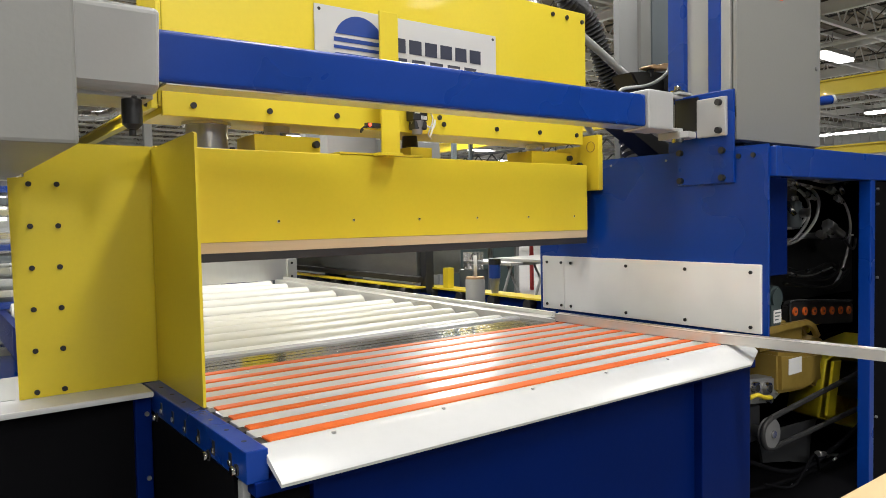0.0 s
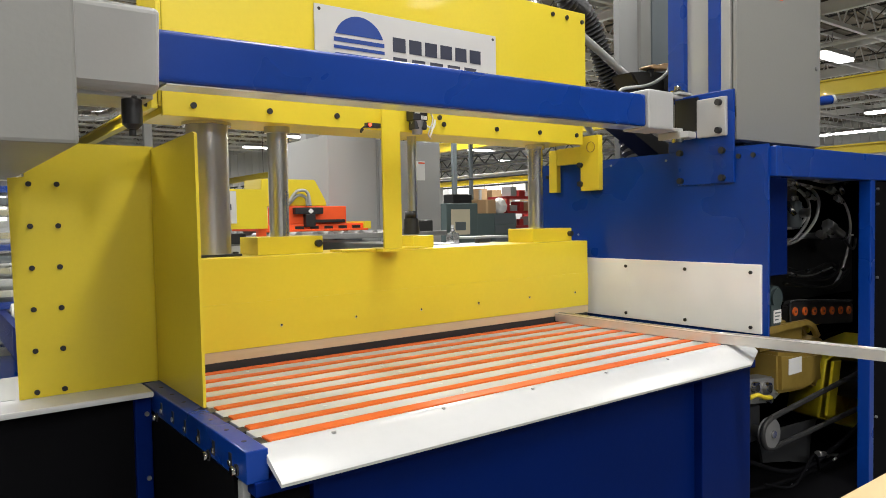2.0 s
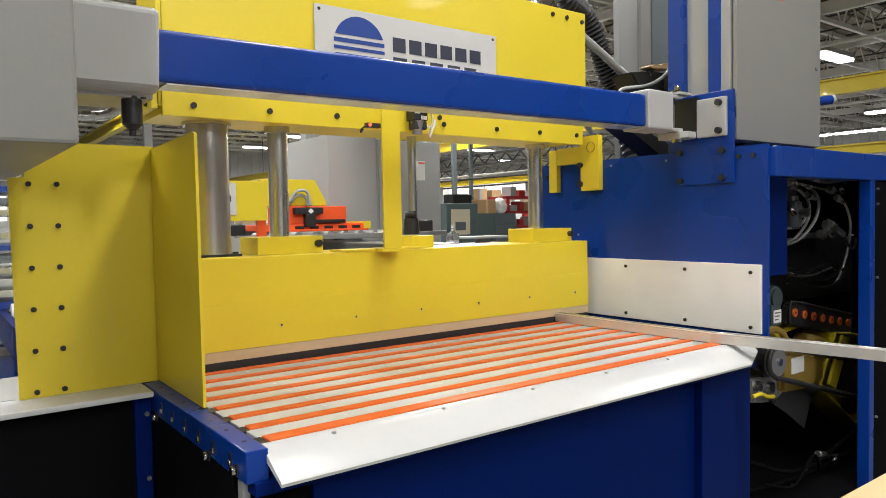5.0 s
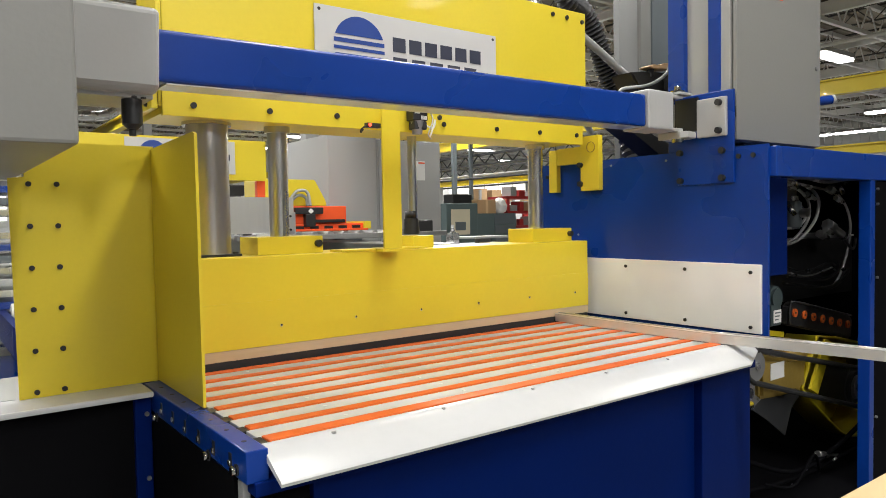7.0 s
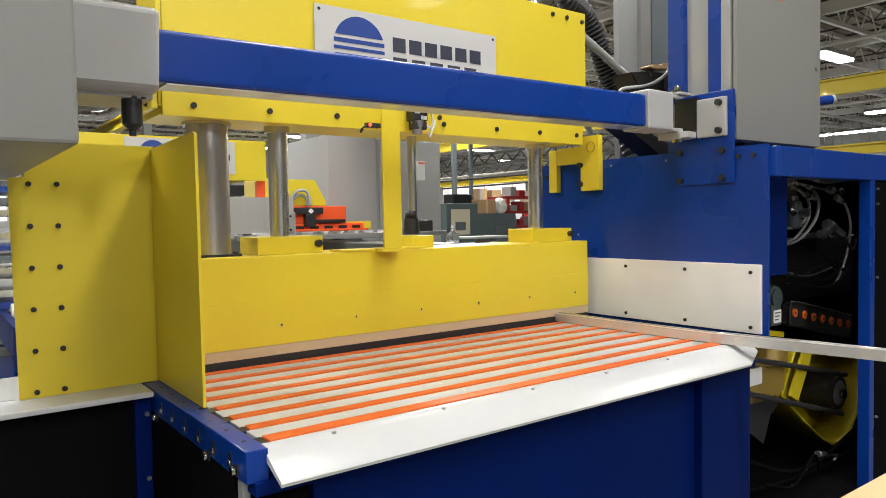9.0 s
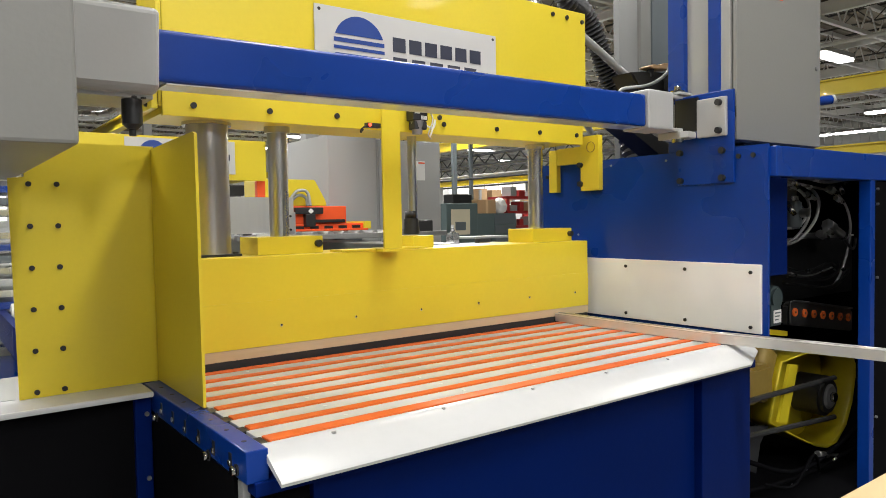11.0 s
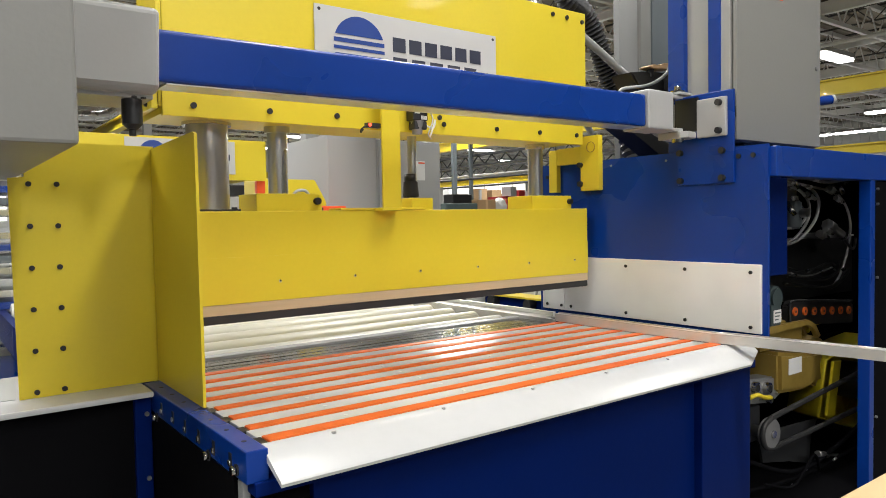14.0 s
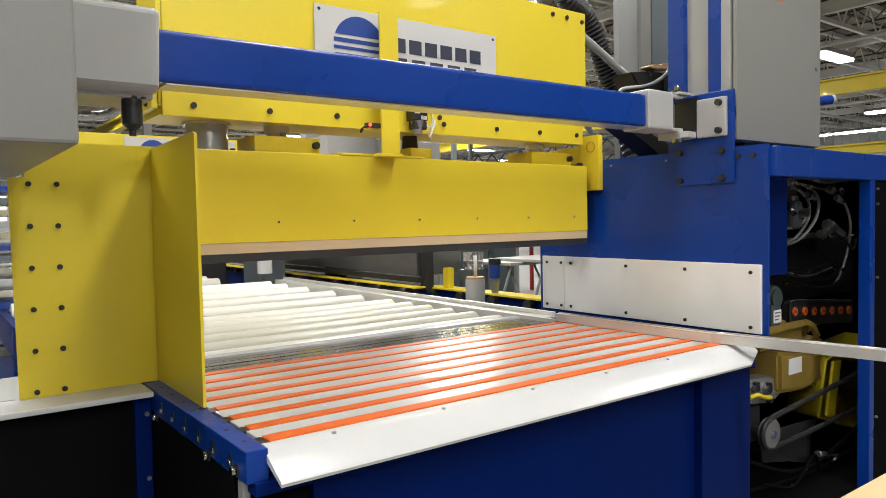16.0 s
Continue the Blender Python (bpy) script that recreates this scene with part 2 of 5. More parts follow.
def roof_truss(y):
    t = thing("roof_truss", "off-white open-web steel roof truss", "truss", (0, y, 0), "roof trusses")
    part("top_chord", bm_box(HX0, HX1, y - 0.06, y + 0.06, 6.66, 6.78), TRUSS, t)
    part("bottom_chord", bm_box(HX0, HX1, y - 0.05, y + 0.05, 5.95, 6.05), TRUSS, t)
    bm = bmesh.new()
    n = 56
    for i in range(n):
        x = HX0 + i * (HX1 - HX0) / n
        w = (HX1 - HX0) / n
        bm_tube((x, y, 6.0), (x + w / 2, y, 6.7), 0.022, n=5, bm=bm)
        bm_tube((x + w / 2, y, 6.7), (x + w, y, 6.0), 0.022, n=5, bm=bm)
    part("web", bm, TRUSS, t)
    return t


truss = roof_truss(4.0)
for ty in [-9.0, -5.0, -1.5, 2.2] + [6.0 + 1.9 * i for i in range(20)]:
    copy_thing(truss, pose(0, ty, 0))
# slim dark bar joists that cross the trusses


def bar_joist(x):
    t = thing("bar_joist", "slim dark steel bar joist under the deck", "joist", (x, 17, 6.4), "bar joists")
    part("chord", bm_box(x - 0.03, x + 0.03, HY0, HY1, 6.79, 6.83), TRUSS_DARK, t)
    part("chord", bm_box(x - 0.025, x + 0.025, HY0, HY1, 6.42, 6.46), TRUSS_DARK, t)
    bm = bmesh.new()
    for i in range(72):
        y = HY0 + i * 0.8
        bm_tube((x, y, 6.44), (x, y + 0.4, 6.8), 0.014, n=4, bm=bm)
        bm_tube((x, y + 0.4, 6.8), (x, y + 0.8, 6.44), 0.014, n=4, bm=bm)
    part("web", bm, TRUSS_DARK, t)
    return t


joist = bar_joist(7.6)
for jx in (4.4, 10.8, 12.2, 14.0, 15.6, 18.4, 20.0, 22.6, 24.2, 27.0, 29.0, 32.0, 34.0, 38.0):
    copy_thing(joist, pose(jx, 17, 6.4))
# long purlins that cross the trusses
for px in (9.0, 13.0, 17.0, 21.0, 25.0, 30.0, 35.0):
    p = thing("roof_purlin", "off-white steel roof girder under the deck", "girder", (px, 17, 6.3), "roof girders")
    part("girder", bm_box(px - 0.07, px + 0.07, HY0, HY1, 6.08, 6.36), TRUSS, p)


def hall_lamp(x, y, half=0.85, deep=0.3):
    t = thing("hall_lamp", "long white fluorescent high-bay lamp, lit", "lamp", (x, y, 5.7), "hall lamps")
    part("housing", bm_prism([(x - half - 0.05, 5.78), (x - half + 0.05, 5.9), (x + half - 0.05, 5.9), (x + half + 0.05, 5.78)], "y", y - deep, y + deep), GREY_LIGHT, t)
    part("tube_panel", bm_box(x - half, x + half, y - deep + 0.03, y + deep - 0.03, 5.70, 5.775), GLOW, t)
    part("hanger", bm_tube((x, y, 5.9), (x, y, 6.95), 0.01, n=6), GREY_LIGHT, t)
    return t


for spots, half in ((FAR_SPOTS, 0.85), (NEAR_SPOTS + [(40.0, 14.0), (40.0, 16.7), (40.0, 19.4), (33.0, 9.5), (33.0, 12.2)], 0.27)):
    first = hall_lamp(*spots[0], half, 0.22 if half > 0.5 else 1.25)
    for lx, ly in spots[1:]:
        copy_thing(first, pose(lx, ly, 5.7))


def crane_girder(x, z0, z1, w, label):
    t = thing("crane_girder", label, "crane beam", (x, 17, z0), "yellow crane girders")
    part("web", bm_box(x - w * 0.3, x + w * 0.3, -6, 44, z0 + 0.02, z1 - 0.02), YELLOW, t)
    part("flange", bm_box(x - w, x + w, -6, 44, z0, z0 + 0.03), YELLOW, t)
    part("flange", bm_box(x - w, x + w, -6, 44, z1 - 0.03, z1), YELLOW, t)
    for i in range(5):
        y = 0.5 + i * 9.5
        part("post", bm_box(x - 0.1, x + 0.1, y - 0.1, y + 0.1, 0, z0), GREY, t)
    return t


crane_girder(14.0, 3.72, 4.02, 0.1, "yellow overhead crane runway beam on posts")
crane_girder(14.4, 2.60, 2.80, 0.09, "lower yellow steel beam on grey posts")
crane_girder(4.9, 4.35, 4.7, 0.12, "yellow overhead crane beam over the line")


for px, pz, r, y0, y1 in ((18.0, 5.6, 0.05, 0, 40), (23.5, 5.5, 0.09, 0, 44), (11.5, 5.75, 0.035, 4, 40), (29.0, 5.7, 0.06, 0, 44)):
    pp = thing("ceiling_pipe", "long pale service pipe under the trusses", "pipe", (px, 20, pz), "service pipes")
    part("pipe", bm_tube((px, y0, pz), (px, y1, pz), r, n=10), TRUSS, pp)
    for k in range(4):
        yk = y0 + 2 + k * (y1 - y0 - 4) / 3
        part("hanger", bm_tube((px, yk, pz), (px, yk, 6.95), 0.012, n=6), TRUSS, pp)
for k in range(10):
    x, y = 13.0 + 2.6 * k, 5.0 + 3.0 * (k % 3)
    br = thing("roof_brace", "diagonal steel roof brace", "brace", (x, y, 6.0), "roof braces")
    part("brace", bm_tube((x, y, 6.02), (x + 3.0, y + 3.8, 6.7), 0.03, n=6), TRUSS, br)

# ---------- saw table ----------
table = thing("saw_table", "white plastic saw table with orange strips on a blue steel base", "saw table", (1.6, 2.1, 0.0))
STRIPES = [1.69 + 0.1245 * k for k in range(8)]
HALF = [0.027] + [0.021] * 7
X0, X1 = 0.672, 2.70
LIP = [(STRIPES[0] - HALF[0] - 0.003, 0.950), (1.650, 0.9497), (1.638, 0.9475), (1.622, 0.941), (1.534, 0.894), (1.527, 0.886), (1.529, 0.878), (1.62, 0.920),
       (STRIPES[0] - HALF[0] - 0.003, 0.922)]


def lip_piece(a, b):
    bm = bm_prism(LIP, "x", a, b)
    for f in bm.faces:
        f.smooth = len(f.verts) == 4
    return bm


part("front_lip", lip_piece(0.655, 2.70), PLASTIC, table, "white plastic lip curved down along the front edge")
bm = lip_piece(2.7005, 2.885)
for v in bm.verts:      # the free end narrows towards the back
    k = (v.co.x - 2.7005) / 0.1845
    v.co.y = v.co.y + (1.655 - v.co.y) * 0.6 * k
    v.co.z = v.co.z + (0.935 - v.co.z) * 0.4 * k
part("lip_end", bm, PLASTIC, table)
for k in range(8):
    y, h = STRIPES[k], HALF[k]
    part("orange_strip", bm_box(X0 + 0.012, X1, y - h, y + h, 0.925, 0.953, 0.004), ORANGE, table, "orange urethane wear strip")
    part("strip_end", bm_box(X0 - 0.012, X0 + 0.0115, y - h - 0.004, y + h + 0.004, 0.92, 0.949, 0.003), BLACK, table)
    if k < 7:
        a, b = y + h + 0.003, STRIPES[k + 1] - HALF[k + 1] - 0.003
        part("plastic_strip", bm_box(X0, X1, a, b, 0.92, 0.95, 0.003), PLASTIC, table, "white plastic slide strip")
    # countersunk screws along the slide strips
    if k < 7:
        yc = (y + STRIPES[k + 1]) / 2
        bolts(table, SCREW_DISC, [(0.95 + i * 0.43, yc, 0.9475) for i in range(4)], name="screw")
bolts(table, SCREW_DISC, [(0.85 + i * 0.36, 1.635, 0.9475) for i in range(5)], name="screw")
part("bed_plate", bm_box(0.66, 2.72, 1.65, 2.93, 0.86, 0.918), BLUE_SHADED, table)
# polished wear plates on both sides of the blade slot
for a, b in ((2.607, 2.665), (2.670, 2.722), (2.734, 2.788), (2.793, 2.856)):
    part("wear_plate", bm_box(0.66, 2.70, a, b, 0.925, 0.9425, 0.002), STEEL, table, "polished steel wear plate beside the blade slot")
part("rear_lip", bm_box(0.5, 2.66, 2.862, 2.925, 0.919, 0.952, 0.006), PLASTIC, table, "white plastic rear lip")
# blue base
part("front_skirt", bm_box(0.80, 2.50, 1.66, 1.685, 0.02, 0.915, 0.003), BLUE_SHADED, table, "blue steel front panel, darkened as in shade")
part("skirt_post", bm_box(2.50, 2.86, 1.625, 1.70, 0.0, 0.905, 0.004), BLUE_SHADED, table)
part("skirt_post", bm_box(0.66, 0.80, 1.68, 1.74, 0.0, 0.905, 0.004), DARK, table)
# the dark tone stands for the shade beneath the lip
part("cross_tube", bm_box(0.62, 2.86, 1.60, 1.655, 0.84, 0.875, 0.004), BLUE_SHADED, table)
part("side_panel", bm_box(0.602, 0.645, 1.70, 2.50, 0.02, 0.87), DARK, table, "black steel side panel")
part("edge_strip", bm_box(0.612, 0.632, 1.665, 1.699, 0.02, 0.862, 0.003), GREY, table)

rail = thing("side_rail", "blue steel edge rail with slots and screws", "rail", (0.63, 2.05, 0.87), "")
part("bar", bm_box(0.603, 0.660, 1.612, 2.56, 0.872, 0.952, 0.004), BLUE, rail)
bolts(rail, HOLE, [(0.632, 1.70 + 0.125 * i, 0.9515) for i in range(7)], name="tapped_hole")
for i in range(6):
    y = 1.72 + 0.125 * i
    part("slot", bm_box(0.6015, 0.606, y - 0.010, y + 0.010, 0.886, 0.925, 0.0015), BLACK, rail)
    part("slot_stud", bm_tube((0.6035, y + 0.003, 0.898), (0.598, y + 0.003, 0.898), 0.0075, n=10), ALU, rail)
for y, z in ((1.675, 0.893), (1.885, 0.875), (2.40, 0.868)):
    part("hex_bolt", bm_tube((0.604, y, z), (0.586, y, z), 0.012, n=6), STEEL, rail)
    part("washer", bm_tube((0.604, y, z), (0.599, y, z), 0.015, n=16), BLACK, rail)

left_table = thing("side_table", "white plastic slab on a dark machine base", "table", (0.0, 2.7, 0.0))
part("slab", bm_box(-1.2, 0.598, 2.41, 3.0, 0.933, 0.952, 0.006), PLASTIC, left_table, "white plastic top slab")
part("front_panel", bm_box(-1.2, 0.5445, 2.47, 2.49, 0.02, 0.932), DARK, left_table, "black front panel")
part("post", bm_box(0.545, 0.598, 2.45, 2.50, 0.0, 0.932, 0.004), BLUE_SHADED, left_table)
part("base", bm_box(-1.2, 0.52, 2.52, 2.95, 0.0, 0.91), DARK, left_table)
bolts(left_table, SCREW_ZINC, [(0.582, 2.45, 0.655), (0.582, 2.45, 0.872)], FACE_FRONT)

# ---------- yellow guard with wing ----------
guard = thing("guard_plate", "yellow steel guard plate with a folded wing", "guard", (0.45, 2.57, 0.952))
part("plate", bm_prism([(0.232, 0.953), (0.655, 0.953), (0.662, 1.772), (0.27, 1.772), (0.27, 1.66), (0.225, 1.655)], "y", 2.567, 2.579), YELLOW, guard)
wing = bm_prism([(2.566, 0.956), (2.075, 0.956), (2.08, 1.765), (2.095, 1.772), (2.566, 1.762)], "x", 0.652, 0.661)
part("wing", wing, YELLOW, guard)
part("foot", bm_box(0.24, 0.65, 2.58, 2.64, 0.953, 0.965), YELLOW, guard)
clear = part("clear_guard", bm_box(0.10, 0.222, 2.582, 2.590, 0.953, 1.66), ACRYLIC, guard, "clear acrylic guard strip")
clear.visible_shadow = False
bolts(guard, SCREW_SMALL, [(0.281 + dx, 2.566, z) for dx in (0, 0.079) for z in (1.637, 1.503, 1.370, 1.237, 1.104, 0.971)], FACE_FRONT)

# ---------- press crosshead ----------
head = thing("press_crosshead", "yellow welded steel press crosshead with a bolted lower rim", "press frame", (1.7927, 2.7616, 1.8876))
part("front_plate", bm_box(0.7219, 2.9554, 2.6279, 2.6522, 2.0039, 2.6060, 0.003), YELLOW, head)
part("lower_rim", bm_box(0.7122, 2.915, 2.6163, 2.6434, 1.8924, 2.0184, 0.003), YELLOW, head)
part("bottom_plate", bm_box(0.7122, 2.8925, 2.6439, 2.9264, 1.8992, 1.9235, 0.002), YELLOW, head)
part("end_plate", bm_box(0.7025, 0.7214, 2.6308, 2.8876, 1.9264, 2.6060, 0.003), YELLOW, head)
part("rear_plate", bm_box(0.7219, 2.9554, 2.8876, 2.907, 1.9264, 2.6060, 0.003), YELLOW, head)
part("end_plate", bm_box(2.938, 2.9554, 2.6531, 2.8867, 1.9264, 2.6060, 0.003), YELLOW, head)
part("corner_gusset", bm_box(0.6783, 0.702, 2.6357, 2.8682, 1.9167, 2.0814, 0.003), YELLOW, head)
bolts(head, SCREW, [(x, 2.6155, z) for x, z in ((0.822, 1.935), (1.116, 1.936), (1.411, 1.939), (1.967, 1.941), (2.292, 1.939), (2.587, 1.940), (2.863, 1.941), (1.943, 1.970))], FACE_FRONT)
bolts(head, SCREW, [(2.7035, 2.627, 2.5659), (2.8101, 2.627, 2.564), (2.9264, 2.627, 2.5562)], FACE_FRONT)
bolts(head, SCREW, [(0.6773, 2.6938, 1.9409), (0.6773, 2.7713, 1.9409)], FACE_LEFT)

sign = thing("maker_sign", "white metal sign with blue disc emblem and dark lettering bars", "sign", (1.8023, 2.6163, 2.1783))
part("board", bm_box(1.3207, 2.2975, 2.6182, 2.625, 2.0136, 2.3915, 0.002), SIGN, sign)
bolts(sign, HOLE, [(1.3421, 2.6178, 2.3721), (2.2772, 2.6178, 2.3721)], FACE_FRONT)


def half_disc(cx, cz, r, n=28):
    return [(cx + r * math.cos(math.pi * i / n), cz + r * math.sin(math.pi * i / n)) for i in range(n + 1)]


EX, EZ, ER = 1.530, 2.241, 0.124
CUT = 2.283
a0 = math.asin((CUT - EZ) / ER)
cap = [(EX + ER * math.cos(a0 + (math.pi - 2 * a0) * i / 28), EZ + ER * math.sin(a0 + (math.pi - 2 * a0) * i / 28)) for i in range(29)]
part("emblem", bm_prism(cap, "y", 2.6158, 2.6180), INK_BLUE, sign, "blue disc segment")
for z, h in ((2.259, 0.0085), (2.228, 0.0065), (2.199, 0.005), (2.171, 0.004), (2.143, 0.003)):
    half = math.sqrt(max(ER ** 2 - (z - EZ) ** 2, 0.001))
    part("emblem_bar", bm_box(EX - half, EX + half, 2.6158, 2.6180, z - h, z + h), INK_BLUE, sign)
# the maker's name as plain bars
for x0, z0, z1, count, wide, step in ((1.698, 2.242, 2.304, 6, 0.066, 0.0867), (1.698, 2.149, 2.218, 5, 0.072, 0.1)):
    for i in range(count):
        x = x0 + i * step
        part("lettering_bar", bm_box(x, x + wide, 2.6160, 2.6180, z0, z1), INK_DARK, sign)

# guides on the side frame that the beam slides in
for y0, y1, z0, z1 in ((2.568, 2.700, 1.645, 1.948), (2.884, 2.945, 1.645, 1.89)):
    g = thing("guide_bracket", "yellow steel guide bracket bolted to the blue frame", "bracket", (3.03, y0, z0), "beam guides")
    part("block", bm_box(2.985, 3.0195, y0, y1, z0, z1, 0.003), YELLOW, g)
    if y0 < 2.6:
        ring = bmesh.new()
        bmesh.ops.create_circle(ring, segments=28, radius=0.030)
        edges = ring.edges[:]
        more = bmesh.ops.extrude_edge_only(ring, edges=edges)
        bmesh.ops.scale(ring, vec=(0.88, 0.88, 1), verts=[v for v in more["geom"] if isinstance(v, bmesh.types.BMVert)])
        solid = bmesh.ops.extrude_face_region(ring, geom=ring.faces[:])
        bmesh.ops.translate(ring, vec=(0, 0, 0.003), verts=[v for v in solid["geom"] if isinstance(v, bmesh.types.BMVert)])
        bmesh.ops.transform(ring, matrix=Matrix.Translation((2.9845, 2.622, 1.885)) @ FACE_LEFT, verts=ring.verts)
        part("boss_ring", ring, GOLD, g)
        bolts(g, SCREW_BIG, [(2.984, 2.695, 1.79), (2.984, 2.695, 1.685)], FACE_LEFT)

tie = thing("guide_tie", "yellow steel tie bar between the beam guides", "bracket", (3.0, 2.8, 1.86), "beam guides")
part("bar", bm_box(2.990, 3.0195, 2.702, 2.882, 1.80, 1.895, 0.003), YELLOW, tie)

# ---------- moving clamp beam ----------
beam = thing("clamp_beam", "yellow steel clamp beam with plywood and rubber sole, sliding on rods", "press beam", (1.7927, 2.7616, 1.374))
part("body", bm_box(0.6783, 2.9380, 2.6105, 2.9264, 1.0180, 1.3702, 0.004), YELLOW, beam)
part("face_plate", bm_box(0.6783, 2.9350, 2.6071, 2.61, 1.0180, 1.1948), YELLOW, beam)
part("plywood_strip", bm_box(0.6783, 2.9350, 2.6085, 2.868, 0.9765, 1.0175, 0.002), WOOD, beam, "pale plywood backing strip")
part("rubber_sole", bm_box(0.6783, 2.9350, 2.6105, 2.863, 0.9440, 0.9760, 0.003), RUBBER, beam, "black rubber sole")
part("rod_block", bm_box(1.079, 1.367, 2.6841, 2.8779, 1.3702, 1.4419, 0.003), YELLOW, beam)
part("rod_block", bm_box(2.595, 2.892, 2.6841, 2.8779, 1.3702, 1.4419, 0.003), YELLOW, beam)
bolts(beam, SCREW_BIG, [(1.3421, 2.6832, 1.4109), (2.872, 2.6832, 1.4109)], FACE_FRONT)
for hx in [1.137 + 0.3387 * i for i in range(6)] + [2.8295]:
    part("hole_rim", bm_tube((hx, 2.6075, 1.093), (hx, 2.6062, 1.093), 0.0062, n=12), ALU, beam)
    part("threaded_hole", bm_tube((hx + 0.001, 2.6062, 1.0945), (hx + 0.001, 2.6056, 1.0945), 0.0042, n=10), BLACK, beam)
part("lift_rod", bm_tube((0.9254, 2.7907, 1.374), (0.9254, 2.7907, 2.8178), 0.080, n=40), ROD_DULL, beam, "thick dull steel lift rod")
part("rod_flange", bm_box(0.8333, 1.0223, 2.7035, 2.8925, 1.3702, 1.3798, 0.002), BLACK, beam)
bolts(beam, SCREW, [(1.0029, 2.7229, 1.3798), (1.0029, 2.8731, 1.3798)])
for x in (1.216, 2.713):
    part("guide_rod", bm_tube((x, 2.781, 1.442), (x, 2.781, 2.88), 0.041, n=32), CHROME, beam, "chromed guide rod")
part("cylinder_rod", bm_tube((1.9041, 2.7907, 1.4709), (1.9041, 2.7907, 2.3721), 0.022, n=24), CHROME, beam, "thin chromed cylinder rod")
part("rod_nut", bm_tube((1.8944, 2.7907, 1.4322), (1.8944, 2.7907, 1.5097), 0.040, 0.034, n=20, bevel=0.004), BLACK, beam, "black rod coupling")
part("rod_nut", bm_tube((1.8944, 2.7907, 1.5097), (1.8944, 2.7907, 1.5436), 0.03, n=6), BLACK, beam)
part("rod_socket", bm_box(1.835, 1.955, 2.6938, 2.8682, 1.3702, 1.4273, 0.004), YELLOW, beam)
part("flag_post", bm_box(1.5892, 1.6812, 2.5485, 2.5601, 1.3798, 1.9748, 0.003), YELLOW, beam, "upright yellow sensor flag")
flag_foot = part("flag_foot", bm_box(1.4147, 1.8411, 2.6066, 2.7132, 1.3706, 1.3798, 0.002), YELLOW, beam)
part("flag_tab", bm_box(1.5795, 1.6909, 2.5436, 2.6061, 1.3663, 1.3798, 0.002), YELLOW, beam)

for x, y, r, z0 in ((1.216, 2.781, 0.053, 1.873,), (2.713, 2.781, 0.053, 1.873,), (0.925, 2.791, 0.094, 1.886,)):
    c = thing("rod_collar", "steel bushing collar under the crosshead", "collar", (x, y, z0), "rod collars")
    part("ring", bm_tube((x, y, z0), (x, y, 1.899), r, n=32), CHROME, c)

sensor = thing("beam_sensor", "small black switch with a lit red lamp on a cable", "sensor", (1.5601, 2.5775, 1.8924))
switch = part("switch_body", bm_box(1.5262, 1.594, 2.563, 2.5892, 1.8944, 1.9147, 0.003), BLACK, sensor)
part("led", bm_tube((1.5388, 2.5635, 1.905), (1.5388, 2.5572, 1.905), 0.0065, n=12), LED, switch, "glowing red lamp")
part("cable", bm_path([(1.5271, 2.5775, 1.9012), (1.5068, 2.5775, 1.8876), (1.5019, 2.5775, 1.8731), (1.5165, 2.5824, 1.8876)], 0.004, n=6), BLACK, sensor)

valve = thing("valve_unit", "dark valve with paper tag and wires hanging below the crosshead", "valve", (1.8023, 2.5872, 1.8876))
part("body", bm_box(1.7587, 1.8363, 2.5582, 2.6153, 1.9409, 2.0426, 0.004), BLACK, valve)
part("lower_body", bm_box(1.768, 1.835, 2.562, 2.612, 1.902, 1.9405, 0.006), CHARCOAL, valve)
for k in range(3):
    part("terminal", bm_box(1.80 + 0.011 * k, 1.807 + 0.011 * k, 2.5555, 2.558, 1.945, 1.962, 0.001), PAPER, valve)
part("spring_clip", bm_path([(1.85, 2.56, 1.985), (1.862, 2.555, 1.95), (1.846, 2.552, 1.91), (1.835, 2.555, 1.88), (1.85, 2.552, 1.86)], 0.0035, n=6), ALU, valve)
part("tag", bm_box(1.7655, 1.7927, 2.5553, 2.5577, 1.97, 2.0136), PAPER, valve, "white paper tag")
part("plate", bm_box(1.7975, 1.8333, 2.5523, 2.5577, 1.9748, 2.0039, 0.002), STEEL, valve)
part("elbow", bm_tube((1.7975, 2.5872, 1.9409), (1.7975, 2.5872, 1.8828), 0.032, 0.022, n=16), CAST, valve)
part("wire", bm_path([(1.8217, 2.5872, 1.936), (1.8702, 2.5678, 1.9118), (1.8847, 2.5678, 1.9506), (1.8605, 2.5678, 1.8876), (1.8508, 2.5678, 1.8731)], 0.004, n=6), PAPER, valve)

# ---------- swing arm over the table ----------
arm = thing("swing_arm", "blue square steel tube arm on a white hinge", "arm", (1.6, 2.05, 2.0))
bm = bm_box(0.530, 2.6515, 2.0, 2.125, 1.905, 2.048, 0.014, seg=4)
for v in bm.verts:      # the free end droops a little
    v.co.z -= 0.014 * (2.665 - v.co.x) / 2.13
part("tube", bm, BLUE, arm)
for k in range(6):      # bright strips along the underside
    xa, xb = 0.56 + 0.345 * k, 0.56 + 0.345 * k + 0.343
    bm = bm_box(xa, xb, 2.012, 2.113, 1.9005, 1.9046)
    for v in bm.verts:
        v.co.z -= 0.014 * (2.665 - v.co.x) / 2.13
    part("underside_strip", bm, SHEET, arm, "bright metal strip on the underside")
part("end_sleeve", bm_box(2.652, 2.837, 1.985, 2.14, 1.894, 2.073, 0.014, seg=3), GREY_LIGHT, arm, "white cast end sleeve")
part("hinge_ear", bm_box(2.8405, 2.93, 2.0, 2.11, 2.052, 2.066, 0.004), GREY_LIGHT, arm)
